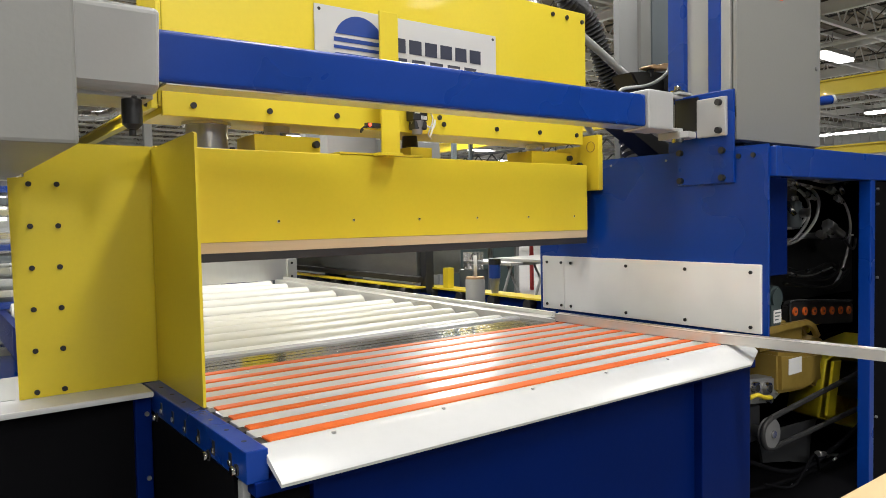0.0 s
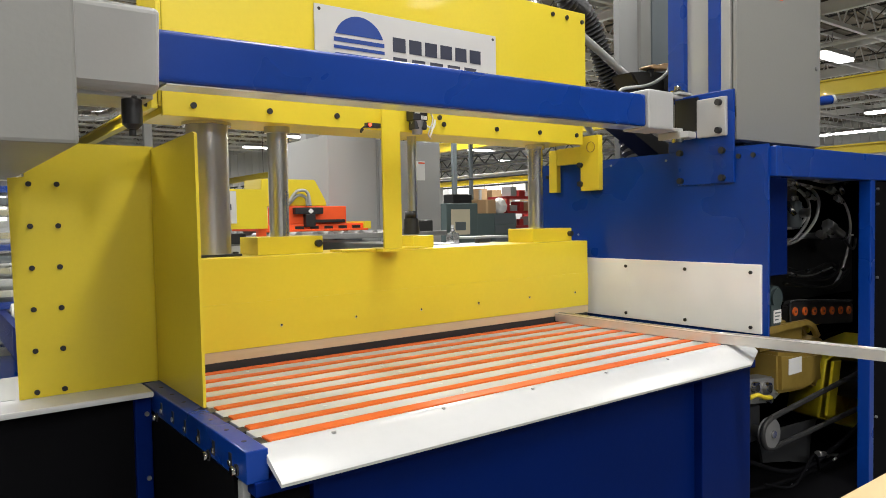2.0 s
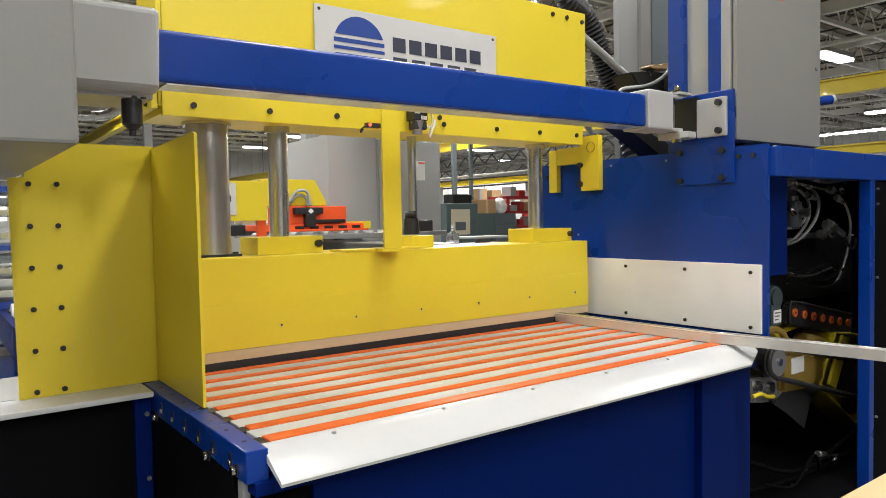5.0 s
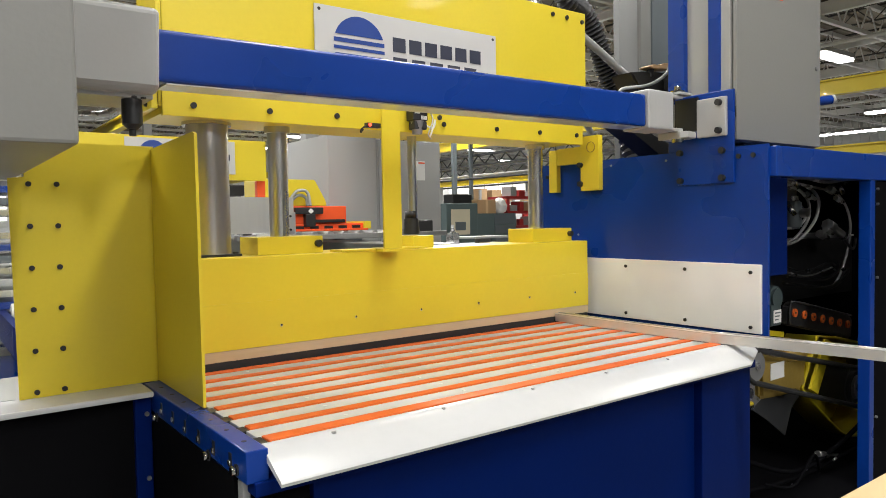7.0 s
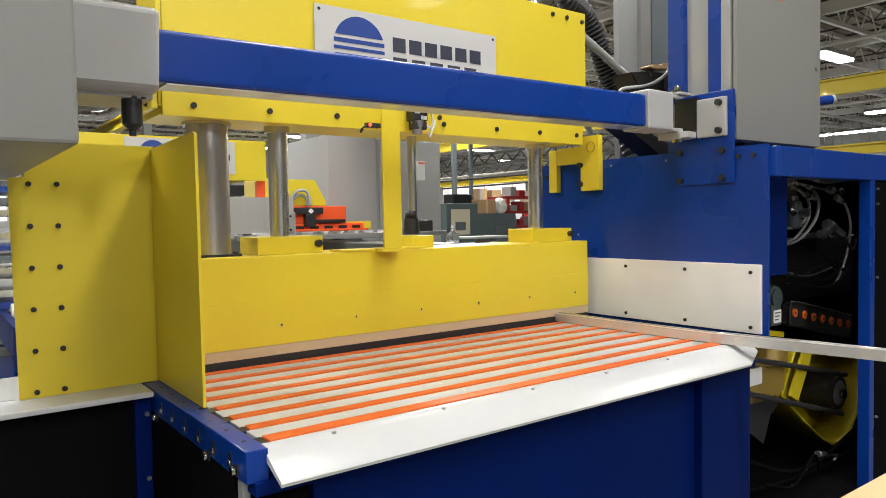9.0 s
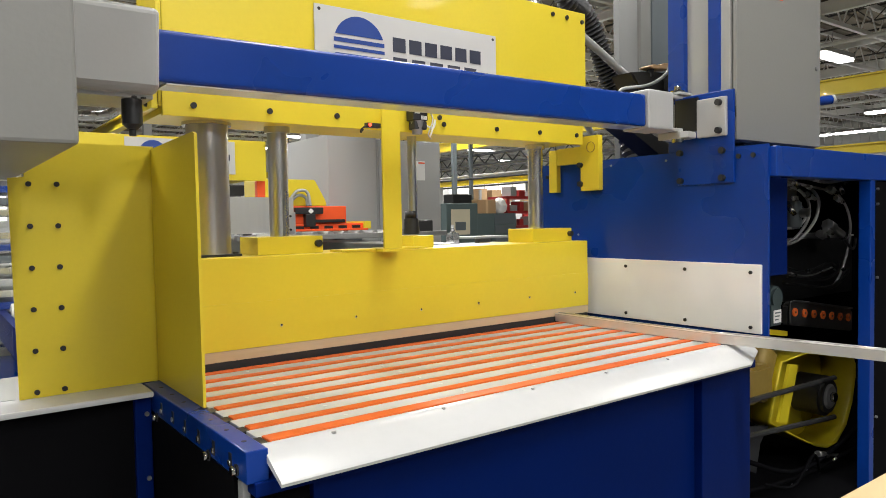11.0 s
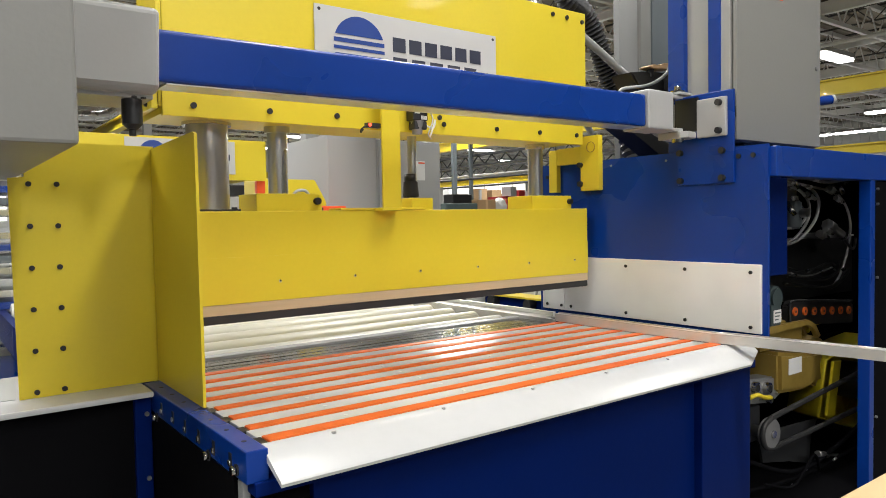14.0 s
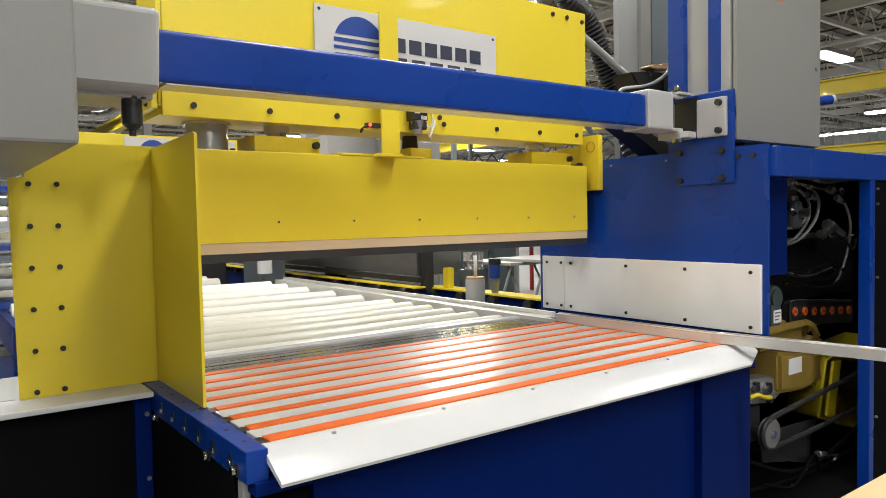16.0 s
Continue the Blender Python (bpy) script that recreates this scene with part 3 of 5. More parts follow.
part("hinge_ear", bm_box(2.8405, 2.93, 2.0, 2.11, 1.897, 1.912, 0.004), GREY_LIGHT, arm)
part("hinge_pin", bm_tube((2.91, 2.05, 1.875), (2.91, 2.05, 2.085), 0.018, n=16), STEEL, arm)

clevis = thing("hinge_clevis", "white cast hinge clevis bolted to a blue plate", "hinge", (2.98, 1.95, 1.97))
part("back", bm_box(2.985, 3.005, 1.815, 1.966, 1.864, 2.045, 0.006), GREY_LIGHT, clevis)
part("pocket", bm_box(2.996, 3.005, 1.9665, 2.11, 1.90, 2.06), BLACK, clevis)
part("jaw", bm_box(2.885, 2.9845, 1.985, 2.11, 2.068, 2.082, 0.004), GREY_LIGHT, clevis)
part("jaw", bm_box(2.885, 2.9845, 1.985, 2.11, 1.862, 1.895, 0.004), GREY_LIGHT, clevis)
part("cheek", bm_prism([(2.90, 1.95), (2.9845, 1.966), (2.9845, 1.9855), (2.88, 1.9855)], "z", 1.864, 1.894, bevel=0.003), GREY_LIGHT, clevis)
part("pivot_pin", bm_tube((2.915, 2.02, 1.845), (2.915, 2.02, 1.864), 0.028, n=20), STEEL, clevis)
part("pivot_washer", bm_tube((2.915, 2.02, 2.083), (2.915, 2.02, 2.09), 0.034, n=24), STEEL, clevis)
part("set_bolt", bm_tube((2.915, 2.02, 2.09), (2.915, 2.02, 2.112), 0.016, n=6), STEEL, clevis)
bolts(clevis, SCREW_BIG, [(2.984, 1.846, 2.018), (2.984, 1.846, 1.889)], FACE_LEFT)

mount = thing("hinge_plate", "blue steel mounting plate with black cap screws", "plate", (3.01, 1.95, 1.85))
part("plate", bm_box(3.006, 3.018, 1.787, 2.09, 1.645, 2.075, 0.003), BLUE, mount)
bolts(mount, SCREW_BIG, [(3.005, 2.066, 1.802), (3.005, 1.842, 1.797), (3.005, 2.064, 1.667), (3.005, 1.842, 1.671)], FACE_LEFT)

pod = thing("control_pod", "pale grey rounded pod at the end of the swing arm", "control pod", (0.45, 2.0, 1.9))
bm = bm_box(0.28, 0.522, 1.905, 2.19, 1.8455, 2.062, 0.02, seg=4)
for v in bm.verts:      # the lower front edge is cut back
    if v.co.z < 1.885 and v.co.y < 1.99:
        v.co.y += 0.045 * min(1.0, (1.885 - v.co.z) / 0.04)
part("body", bm, GREY_LIGHT, pod)
part("base_plate", bm_box(0.285, 0.515, 1.975, 2.17, 1.836, 1.8465, 0.002), GREY_LIGHT, pod)
nozzle = part("nozzle", bm_tube((0.466, 2.0, 1.834), (0.466, 2.0, 1.768), 0.026, n=24), BLACK, pod, "black plastic nozzle")
part("nozzle_tip", bm_tube((0.466, 2.0, 1.768), (0.466, 2.0, 1.756), 0.025, 0.013, n=20), BLACK, nozzle)
part("nozzle_tip", bm_tube((0.466, 2.0, 1.756), (0.466, 2.0, 1.738), 0.009, n=10), BLACK, nozzle)
bolts(pod, HOLE, [(0.485, 1.955, 1.8325), (0.46, 1.945, 1.8325)], pose(0, 0, 0, 180))

enclosure = thing("control_enclosure", "large pale grey steel enclosure above the side table", "enclosure", (0.1, 1.9, 1.7))
part("box", bm_box(-0.5, 0.270, 1.60, 2.90, 1.668, 2.6, 0.008), GREY_MID, enclosure)
part("mount_post", bm_box(-0.45, -0.3, 2.62, 2.76, 0.952, 1.6675, 0.005), GREY, enclosure)

# ---------- side frame ----------
frame_ob = thing("saw_housing", "blue painted steel machine frame with an open front bay", "machine frame", (3.5, 2.2, 0.0))
part("side_plate", bm_prism([(1.632, 0.93), (1.632, 1.81), (3.06, 1.81), (3.06, 0.0), (2.40, 0.0), (2.40, 0.93)], "x", 3.020, 3.034), BLUE, frame_ob)
part("inner_post", bm_box(3.24, 3.42, 1.75, 1.80, 1.20, 1.78, 0.003), BLUE_SHADED, frame_ob)
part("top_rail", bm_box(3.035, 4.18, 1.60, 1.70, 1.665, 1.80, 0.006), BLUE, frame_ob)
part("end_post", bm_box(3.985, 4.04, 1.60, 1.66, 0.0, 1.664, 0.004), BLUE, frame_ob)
part("top_plate", bm_box(3.046, 5.8, 1.751, 3.06, 1.78, 1.80), BLUE_SHADED, frame_ob)
# bay walls and floor pan: the darkness of the bay is in their colour
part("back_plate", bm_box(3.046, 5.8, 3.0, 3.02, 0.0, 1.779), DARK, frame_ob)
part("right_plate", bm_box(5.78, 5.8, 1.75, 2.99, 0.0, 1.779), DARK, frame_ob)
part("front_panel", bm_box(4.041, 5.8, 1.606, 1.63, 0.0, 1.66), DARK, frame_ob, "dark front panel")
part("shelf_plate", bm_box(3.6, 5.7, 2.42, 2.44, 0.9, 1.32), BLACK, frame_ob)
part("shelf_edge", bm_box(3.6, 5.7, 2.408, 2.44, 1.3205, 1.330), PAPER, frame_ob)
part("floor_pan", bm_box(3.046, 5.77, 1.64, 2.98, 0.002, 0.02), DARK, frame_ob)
bolts(frame_ob, SCREW_DISC, [(3.0195, 2.51, 1.775), (3.0195, 2.16, 1.775), (3.0195, 2.75, 1.40)], FACE_LEFT, "screw")
bolts(frame_ob, SCREW, [(3.019, 1.77, 1.765), (3.019, 1.70, 1.765), (3.019, 2.93, 1.74), (3.019, 2.99, 1.74)], FACE_LEFT)
bolts(frame_ob, SCREW_ZINC, [(4.072, 1.605, z) for z in (1.62, 1.54, 1.15, 0.75, 0.40)], FACE_FRONT)

for y0, y1, n in ((1.656, 2.852, 4), (2.855, 3.03, 2)):
    w = thing("splash_panel", "white plastic wear panel screwed to the blue frame", "wear panel", (3.01, y0, 0.96), "white wear panels")
    part("sheet", bm_box(3.006, 3.018, y0, y1, 0.958, 1.272, 0.003), PANEL_WHITE, w)
    ys = (1.705, 2.045, 2.405, 2.80) if n == 4 else (2.875, 2.99)
    bolts(w, SCREW_SMALL, [(3.006, y, z) for y in ys for z in (1.235, 0.985)], FACE_LEFT)

fence = thing("guide_fence", "bright aluminium guide fence flaring outward at its end", "guide rail", (2.7, 2.0, 0.95))
FENCE = [(2.605, 2.672), (1.95, 2.674), (1.70, 2.684), (1.61, 2.707), (1.067, 2.793), (0.70, 2.852)]
part("bar", bm_prism([(x, y) for y, x in FENCE] + [(x + 0.05, y) for y, x in FENCE[::-1]], "z", 0.954, 0.994), FENCE_ALU, fence)
part("top_bead", bm_path([(x + 0.03, y, 0.9945) for y, x in FENCE], 0.005, n=8, steps=5), ALU, fence)
part("foot_flange", bm_box(2.736, 2.83, 1.70, 2.70, 0.955, 0.962), ALU, fence)
part("support", bm_box(2.74, 2.86, 1.66, 2.95, 0.80, 0.9535), BLUE_SHADED, fence)

far_fence = thing("conveyor_fence", "aluminium side fence along the roller conveyor", "guide rail", (2.7, 4.5, 0.9))
part("face", bm_box(2.67, 2.69, 2.612, 6.25, 0.90, 0.962, 0.002), FENCE_ALU, far_fence)
part("cap", bm_box(2.6905, 2.775, 2.70, 6.25, 0.95, 0.960, 0.002), FENCE_ALU, far_fence)
part("upstand", bm_box(2.755, 2.775, 2.70, 6.25, 0.9605, 0.985, 0.002), FENCE_ALU, far_fence)
part("beam", bm_box(2.70, 2.80, 2.96, 6.25, 0.76, 0.941, 0.003), GREY, far_fence)

conveyor = thing("roller_conveyor", "conveyor with white plastic rollers on a steel frame", "conveyor", (1.2, 4.5, 0.0))
roller = mesh_of("roller", bm_tube((-1.06, 0, 0), (1.06, 0, 0), 0.068, n=36, bevel=0.004), ROLLER_WHITE)
shaft = mesh_of("roller_shaft", bm_tube((-1.13, 0, 0), (1.10, 0, 0), 0.012, n=10), STEEL)
for y in (3.0, 3.225, 3.455, 3.68, 3.905, 4.14, 4.56, 5.0, 5.48, 5.9, 6.25):
    ro = at_world(new("roller", roller), conveyor, pose(1.565, y, 0.884))
    at_world(new("roller_shaft", shaft), ro, pose(1.565, y, 0.884))
part("side_beam", bm_box(0.43, 0.48, 3.01, 6.3, 0.70, 0.90), BLUE_SHADED, conveyor)
for y in (3.2, 6.1):
    for x in (0.43, 2.72):
        part("leg", bm_box(x, x + 0.07, y, y + 0.07, 0.0, 0.70), BLUE_SHADED, conveyor)
part("drip_tray", bm_box(0.49, 2.66, 2.96, 6.3, 0.74, 0.76), BLUE_SHADED, conveyor)

runout = thing("runout_conveyor", "pinkish white rollers on a dark frame past the gate", "conveyor", (1.3, 8.0, 0.0))
for k in range(7):
    at_world(new("roller", roller), runout, pose(1.2, 6.62 + 0.36 * k, 0.915))
part("side_beam", bm_box(0.08, 0.13, 6.85, 9.0, 0.70, 0.95), RED, runout)
part("side_beam", bm_box(2.27, 2.32, 6.85, 9.0, 0.70, 0.95), RED, runout)
for x in (0.08, 2.25):
    for y in (6.9, 8.9):
        part("leg", bm_box(x, x + 0.07, y, y + 0.07, 0.0, 0.70), GREY_DARK, runout)
crate = thing("dark_machine", "dark steel machine base beyond the run-out rollers", "machine", (1.5, 10.4, 0))
part("base", bm_box(-0.5, 3.4, 9.6, 10.6, 0.0, 1.12, 0.02), CHARCOAL, crate)
part("cover", bm_box(0.6, 2.4, 9.65, 10.3, 1.121, 1.22, 0.03), CHARCOAL, crate)
for k in range(6):
    part("box", bm_box(2.5 + 0.15 * k, 2.62 + 0.15 * k, 9.6, 9.9, 1.121, 1.19 + 0.03 * (k % 3), 0.005), (PAPER, RED, GREY, CARD, BLACK, PAPER)[k], crate)

# ---------- control cabinet on the frame ----------
cab = thing("electrical_cabinet", "grey steel electrical cabinet with an orange sticker", "cabinet", (3.45, 1.9, 1.8))
part("body", bm_box(3.11, 3.85, 1.815, 2.15, 1.842, 3.3, 0.006), GREY_MID, cab)
cab_door = part("door", bm_box(3.045, 3.848, 1.795, 1.8145, 1.846, 3.3, 0.004), GREY_MID, cab)
part("lock", bm_tube((3.80, 1.796, 2.255), (3.80, 1.788, 2.255), 0.013, n=16), CAST, cab_door)
part("sticker", bm_box(3.40, 3.455, 1.7925, 1.7945, 2.545, 2.66), ORANGE_PAINT, cab_door, "orange warning sticker")
part("hinge", bm_box(3.038, 3.0445, 1.798, 1.810, 1.95, 2.0), BLACK, cab)
part("foot", bm_box(3.2, 3.7, 1.85, 2.1, 1.801, 1.841), GREY_DARK, cab)

upright = thing("cable_column", "grey trunking between two blue square tube uprights", "column", (3.06, 2.03, 1.81))
part("tube_post", bm_box(3.03, 3.095, 2.064, 2.155, 1.811, 3.3, 0.005), BLUE, upright)
part("tube_post", bm_box(3.03, 3.095, 1.868, 1.933, 1.811, 3.3, 0.005), BLUE, upright)
part("trunking", bm_box(3.06, 3.09, 1.934, 2.063, 1.811, 3.3), GREY, upright)
part("trunking", bm_box(3.035, 3.058, 1.822, 1.872, 1.811, 3.3), GREY, upright)
bolts(upright, SCREW_ZINC, [(3.045, 1.90, 2.10), (3.045, 2.165, 2.08)], FACE_LEFT)

rear_cab = thing("rear_cabinet", "pale grey folded steel cabinet behind the uprights", "cabinet", (3.95, 3.1, 1.8))
part("body", bm_box(3.824, 4.60, 3.1, 3.15, 1.8, 3.4, 0.005), GREY, rear_cab)
part("stile", bm_box(4.014, 4.126, 3.07, 3.0995, 1.8, 3.4, 0.004), GREY_MID, rear_cab)
part("stile", bm_box(4.131, 4.60, 3.06, 3.0995, 1.8, 3.4, 0.004), GREY_DARK, rear_cab)
part("stand", bm_box(3.65, 4.4, 3.065, 3.55, 0.0, 1.799), BLUE_SHADED, rear_cab, "blue steel stand")

hose = thing("corrugated_hose", "thick black corrugated hose beside the press", "hose", (3.5, 3.05, 2.5))
part("hose", bm_path([(3.16, 3.05, 3.0), (3.25, 3.05, 2.86), (3.42, 3.05, 2.78), (3.54, 3.05, 2.62), (3.62, 3.05, 2.46), (3.70, 3.03, 2.30), (3.74, 2.99, 2.1), (3.74, 2.9, 1.80)], 0.062, n=16, steps=14, ribs=0.15), RUBBER, hose)
pipe = thing("conduit_pipe", "grey flexible conduit running down to the hinge", "conduit", (3.6, 2.95, 2.4))
part("pipe", bm_path([(3.30, 3.02, 2.66), (3.49, 2.97, 2.53), (3.64, 2.93, 2.42), (3.85, 2.9, 2.30), (3.95, 2.9, 2.05), (3.95, 2.9, 1.80)], 0.026, n=12, steps=8), GREY, pipe)
pipe2 = thing("conduit_pipe", "grey conduit beside the guide bracket", "conduit", (3.5, 2.95, 2.0))
part("pipe", bm_path([(3.35, 2.98, 2.08), (3.40, 2.98, 2.02), (3.50, 2.98, 1.86), (3.52, 2.98, 1.80)], 0.02, n=12, steps=8), GREY, pipe2)
cable = thing("white_cable", "thin pale cable looping behind the hinge", "cable", (3.2, 2.3, 2.1))
CABLE = [(2.891, 2.350, 2.130), (2.936, 2.350, 2.157), (3.146, 2.350, 2.198), (3.294, 2.350, 2.274), (3.356, 2.350, 2.357), (3.376, 2.35, 1.811)]
part("cable", bm_path(CABLE, 0.009, n=8, steps=8), GREY_LIGHT, cable)
motor = thing("black_actuator", "black angled actuator with a tan lid behind the hinge", "actuator", (3.3, 2.6, 1.9))
part("body", bm_prism([(3.12, 2.28), (3.34, 2.31), (3.50, 2.30), (3.50, 2.17), (3.30, 2.15), (3.20, 2.18)], "y", 2.45, 2.60, bevel=0.01), BLACK, motor)
part("neck", bm_box(3.36, 3.42, 2.47, 2.56, 1.98, 2.165, 0.004), BLACK, motor)
part("bracket", bm_prism([(3.05, 1.985), (3.18, 1.985), (3.58, 1.86), (3.58, 1.811), (3.42, 1.811)], "y", 2.44, 2.58), BLACK, motor)
part("lid", bm_prism([(3.24, 2.318), (3.28, 2.335), (3.33, 2.335), (3.37, 2.35), (3.52, 2.375), (3.52, 2.335), (3.36, 2.315), (3.27, 2.312)], "y", 2.42, 2.50, bevel=0.004), KRAFT, motor, "tan lid")
part("knob", bm_tube((3.30, 2.46, 2.27), (3.30, 2.46, 2.315), 0.02, n=14), BLACK, motor)
part("side_block", bm_box(3.40, 3.47, 2.40, 2.4495, 2.20, 2.27, 0.008), CHARCOAL, motor)
stay = thing("blue_tube_stub", "short blue tube with a pale end cap", "tube", (4.3, 2.1, 2.2))
part("tube", bm_tube((3.852, 2.00, 2.095), (4.115, 1.862, 2.13), 0.024, n=16), BLUE, stay)
part("cap", bm_tube((4.115, 1.862, 2.13), (4.13, 1.854, 2.132), 0.026, n=16), GREY_LIGHT, stay)

# ---------- inside the bay ----------
for pts, r, mat in (([(4.2, 2.3, 1.64), (4.45, 2.3, 1.70), (4.72, 2.3, 1.62), (4.78, 2.3, 1.48), (4.60, 2.3, 1.34), (4.45, 2.35, 1.30)], 0.010, BRAID),
                    ([(4.2, 2.32, 1.62), (4.55, 2.28, 1.69), (4.84, 2.28, 1.62), (4.88, 2.3, 1.47), (4.7, 2.32, 1.33), (4.5, 2.36, 1.28)], 0.011, BRAID),
                    ([(4.2, 2.28, 1.60), (4.5, 2.26, 1.66), (4.70, 2.26, 1.55), (4.62, 2.28, 1.42), (4.45, 2.3, 1.40)], 0.009, BRAID),
                    ([(4.4, 2.26, 1.70), (4.76, 2.26, 1.67), (5.13, 2.27, 1.62), (5.33, 2.28, 1.46), (5.36, 2.3, 1.25), (5.30, 2.33, 1.05), (5.25, 2.37, 0.95)], 0.009, BRAID),
                    ([(4.3, 2.3, 1.71), (4.5, 2.2, 1.72), (4.8, 2.2, 1.70), (5.1, 2.2, 1.72), (5.3, 2.3, 1.70)], 0.012, BRAID),
                    ([(4.45, 2.3, 1.05), (4.8, 2.2, 1.0), (5.26, 2.3, 1.02), (5.5, 2.36, 1.06)], 0.014, RUBBER),
                    ([(4.40, 2.25, 1.10), (4.75, 2.2, 1.06), (5.1, 2.25, 1.10), (5.4, 2.36, 1.16)], 0.010, RUBBER),
                    ([(5.15, 2.26, 1.34), (5.3, 2.26, 1.25), (5.45, 2.3, 1.24), (5.62, 2.36, 1.30)], 0.010, RUBBER)):
    hcoil = thing("hydraulic_hose", "looped braided hydraulic hose inside the bay" if mat is BRAID else "black rubber hose inside the bay", "hose", pts[0], "hoses in the bay")
    part("hose", bm_path(pts, r, n=8, steps=8), mat, hcoil)
fit = thing("hose_fitting", "shiny steel hose fittings", "fitting", (5.1, 2.25, 1.35))
part("coupling", bm_tube((4.95, 2.26, 1.42), (5.2, 2.26, 1.33), 0.03, n=12), ALU, fit)
part("nut", bm_tube((4.95, 2.26, 1.42), (5.02, 2.26, 1.395), 0.042, n=6), ALU, fit)
for x, z, q in ((4.82, 1.36, 0.03), (4.90, 1.385, 0.022), (5.08, 1.375, 0.02), (4.64, 1.62, 0.025), (4.95, 1.66, 0.028), (5.05, 1.60, 0.02)):
    part("nut", bm_tube((x, 2.25, z), (x + 0.05, 2.25, z - 0.015), q, n=6), ALU, fit)
    part("stem", bm_tube((x + 0.05, 2.25, z - 0.015), (x + 0.11, 2.25, z - 0.03), q * 0.6, n=10), CHROME, fit)
part("manifold", bm_box(4.85, 5.15, 2.27, 2.41, 1.325, 1.36, 0.004), CAST, fit)
part("manifold", bm_box(4.40, 4.62, 2.30, 2.41, 1.58, 1.70, 0.008), CAST, fit)
for x, z in ((4.44, 1.55), (4.58, 1.55), (4.50, 1.72), (5.0, 1.70), (5.12, 1.69)):
    part("elbow", bm_tube((x, 2.27, z), (x + 0.03, 2.24, z - 0.06), 0.018, n=10), CHROME, fit)
wires = thing("wire_bundle", "thin dark wires with bright ties across the bay", "wires", (4.6, 2.3, 1.2))
part("wires", bm_path([(4.3, 2.3, 1.20), (4.6, 2.25, 1.12), (4.95, 2.25, 1.16), (5.3, 2.36, 1.12)], 0.006, n=6, steps=8), BLACK, wires)
part("wires", bm_path([(4.3, 2.3, 1.16), (4.6, 2.24, 1.09), (4.95, 2.24, 1.12), (5.3, 2.36, 1.08)], 0.006, n=6, steps=8), CAST, wires)
for k in range(5):
    part("tie", bm_tube((4.45 + 0.17 * k, 2.235, 1.10 + 0.02 * (k % 2)), (4.47 + 0.17 * k, 2.235, 1.105 + 0.02 * (k % 2)), 0.012, n=8), ALU, wires)
gauge = thing("regulator", "dark regulator valve with chrome caps", "valve", (4.55, 2.3, 1.45))
part("body", bm_tube((4.56, 2.3, 1.40), (4.56, 2.3, 1.58), 0.055, n=20, bevel=0.01), GREY_DARK, gauge)
part("cap", bm_tube((4.56, 2.3, 1.58), (4.56, 2.3, 1.61), 0.035, n=12), ALU, gauge)
part("knob", bm_tube((4.56, 2.24, 1.5), (4.56, 2.2, 1.5), 0.03, n=14), ALU, gauge)
small_motor = thing("gear_motor", "small green-grey gear motor with a paper label", "motor", (3.3, 1.75, 0.95))
part("housing", bm_tube((3.235, 1.79, 1.10), (3.235, 1.70, 1.10), 0.058, n=28, bevel=0.012), GREEN_DARK, small_motor)
part("bracket", bm_box(3.155, 3.30, 1.80, 1.90, 0.90, 1.21, 0.004), BLUE, small_motor)
part("label", bm_box(3.19, 3.255, 1.694, 1.698, 0.985, 1.045), PAPER, small_motor)
for k in range(3):
    part("label_bar", bm_box(3.197, 3.245 - 0.01 * k, 1.6915, 1.6938, 1.030 - 0.016 * k, 1.036 - 0.016 * k), GREY_DARK, small_motor)
bolts(small_motor, SCREW_ZINC, [(3.18, 1.85, 1.212), (3.27, 1.85, 1.212)])
part("gearbox", bm_box(3.175, 3.265, 1.70, 1.795, 0.97, 1.07, 0.006), GREEN_DARK, small_motor)

strip = thing("lamp_strip", "black cover strip with a row of orange caps", "cover strip", (3.9, 1.98, 0.95))
part("cover", bm_prism([(3.90, 0.87), (4.70, 0.80), (4.70, 0.92), (4.67, 0.945), (3.94, 1.005), (3.90, 0.98)], "y", 1.985, 2.03, bevel=0.008), BLACK, strip)
part("cover_rim", bm_path([(3.905, 1.98, 0.88), (3.90, 1.98, 0.97), (3.945, 1.98, 1.005), (4.3, 1.98, 0.977), (4.67, 1.98, 0.946)], 0.006, n=6), CHARCOAL, strip)
for i in range(7):
    part("orange_cap", bm_tube((3.959 + i * 0.1115, 1.986, 0.942 - i * 0.0088), (3.959 + i * 0.1115, 1.976, 0.942 - i * 0.0088), 0.024, n=16), ORANGE, strip)
    part("slot", bm_box(3.952 + i * 0.1115, 3.966 + i * 0.1115, 1.9745, 1.9755, 0.936 - i * 0.0088, 0.948 - i * 0.0088), BLACK, strip)

# drive motor over the saw
drive_motor = thing("drive_motor", "gold cast finned drive motor above the saw", "motor", (3.9, 1.95, 0.77))
bm = bm_box(3.60, 4.06, 1.99, 2.30, 0.765, 0.855, 0.012)
for k in range(5):
    y = 1.93 + 0.075 * k
    bm_prism([(3.56, 0.87), (3.60, 0.90), (4.02, 0.895), (4.10, 0.86), (4.16, 0.79), (4.13, 0.775), (4.07, 0.84), (4.0, 0.865), (3.56, 0.855)], "y", y, y + 0.028, bm=bm, bevel=0.004)
part("motor_casing", bm, GOLD, drive_motor)
part("bed", bm_box(3.62, 4.04, 2.0, 2.28, 0.752, 0.764), GOLD, drive_motor)
part("hood", bm_prism([(4.22, 0.80), (4.30, 0.845), (4.55, 0.86), (4.80, 0.82), (4.80, 0.79), (4.55, 0.83), (4.30, 0.815), (4.24, 0.78)], "y", 2.04, 2.24), GUARD, drive_motor, "yellow hood")
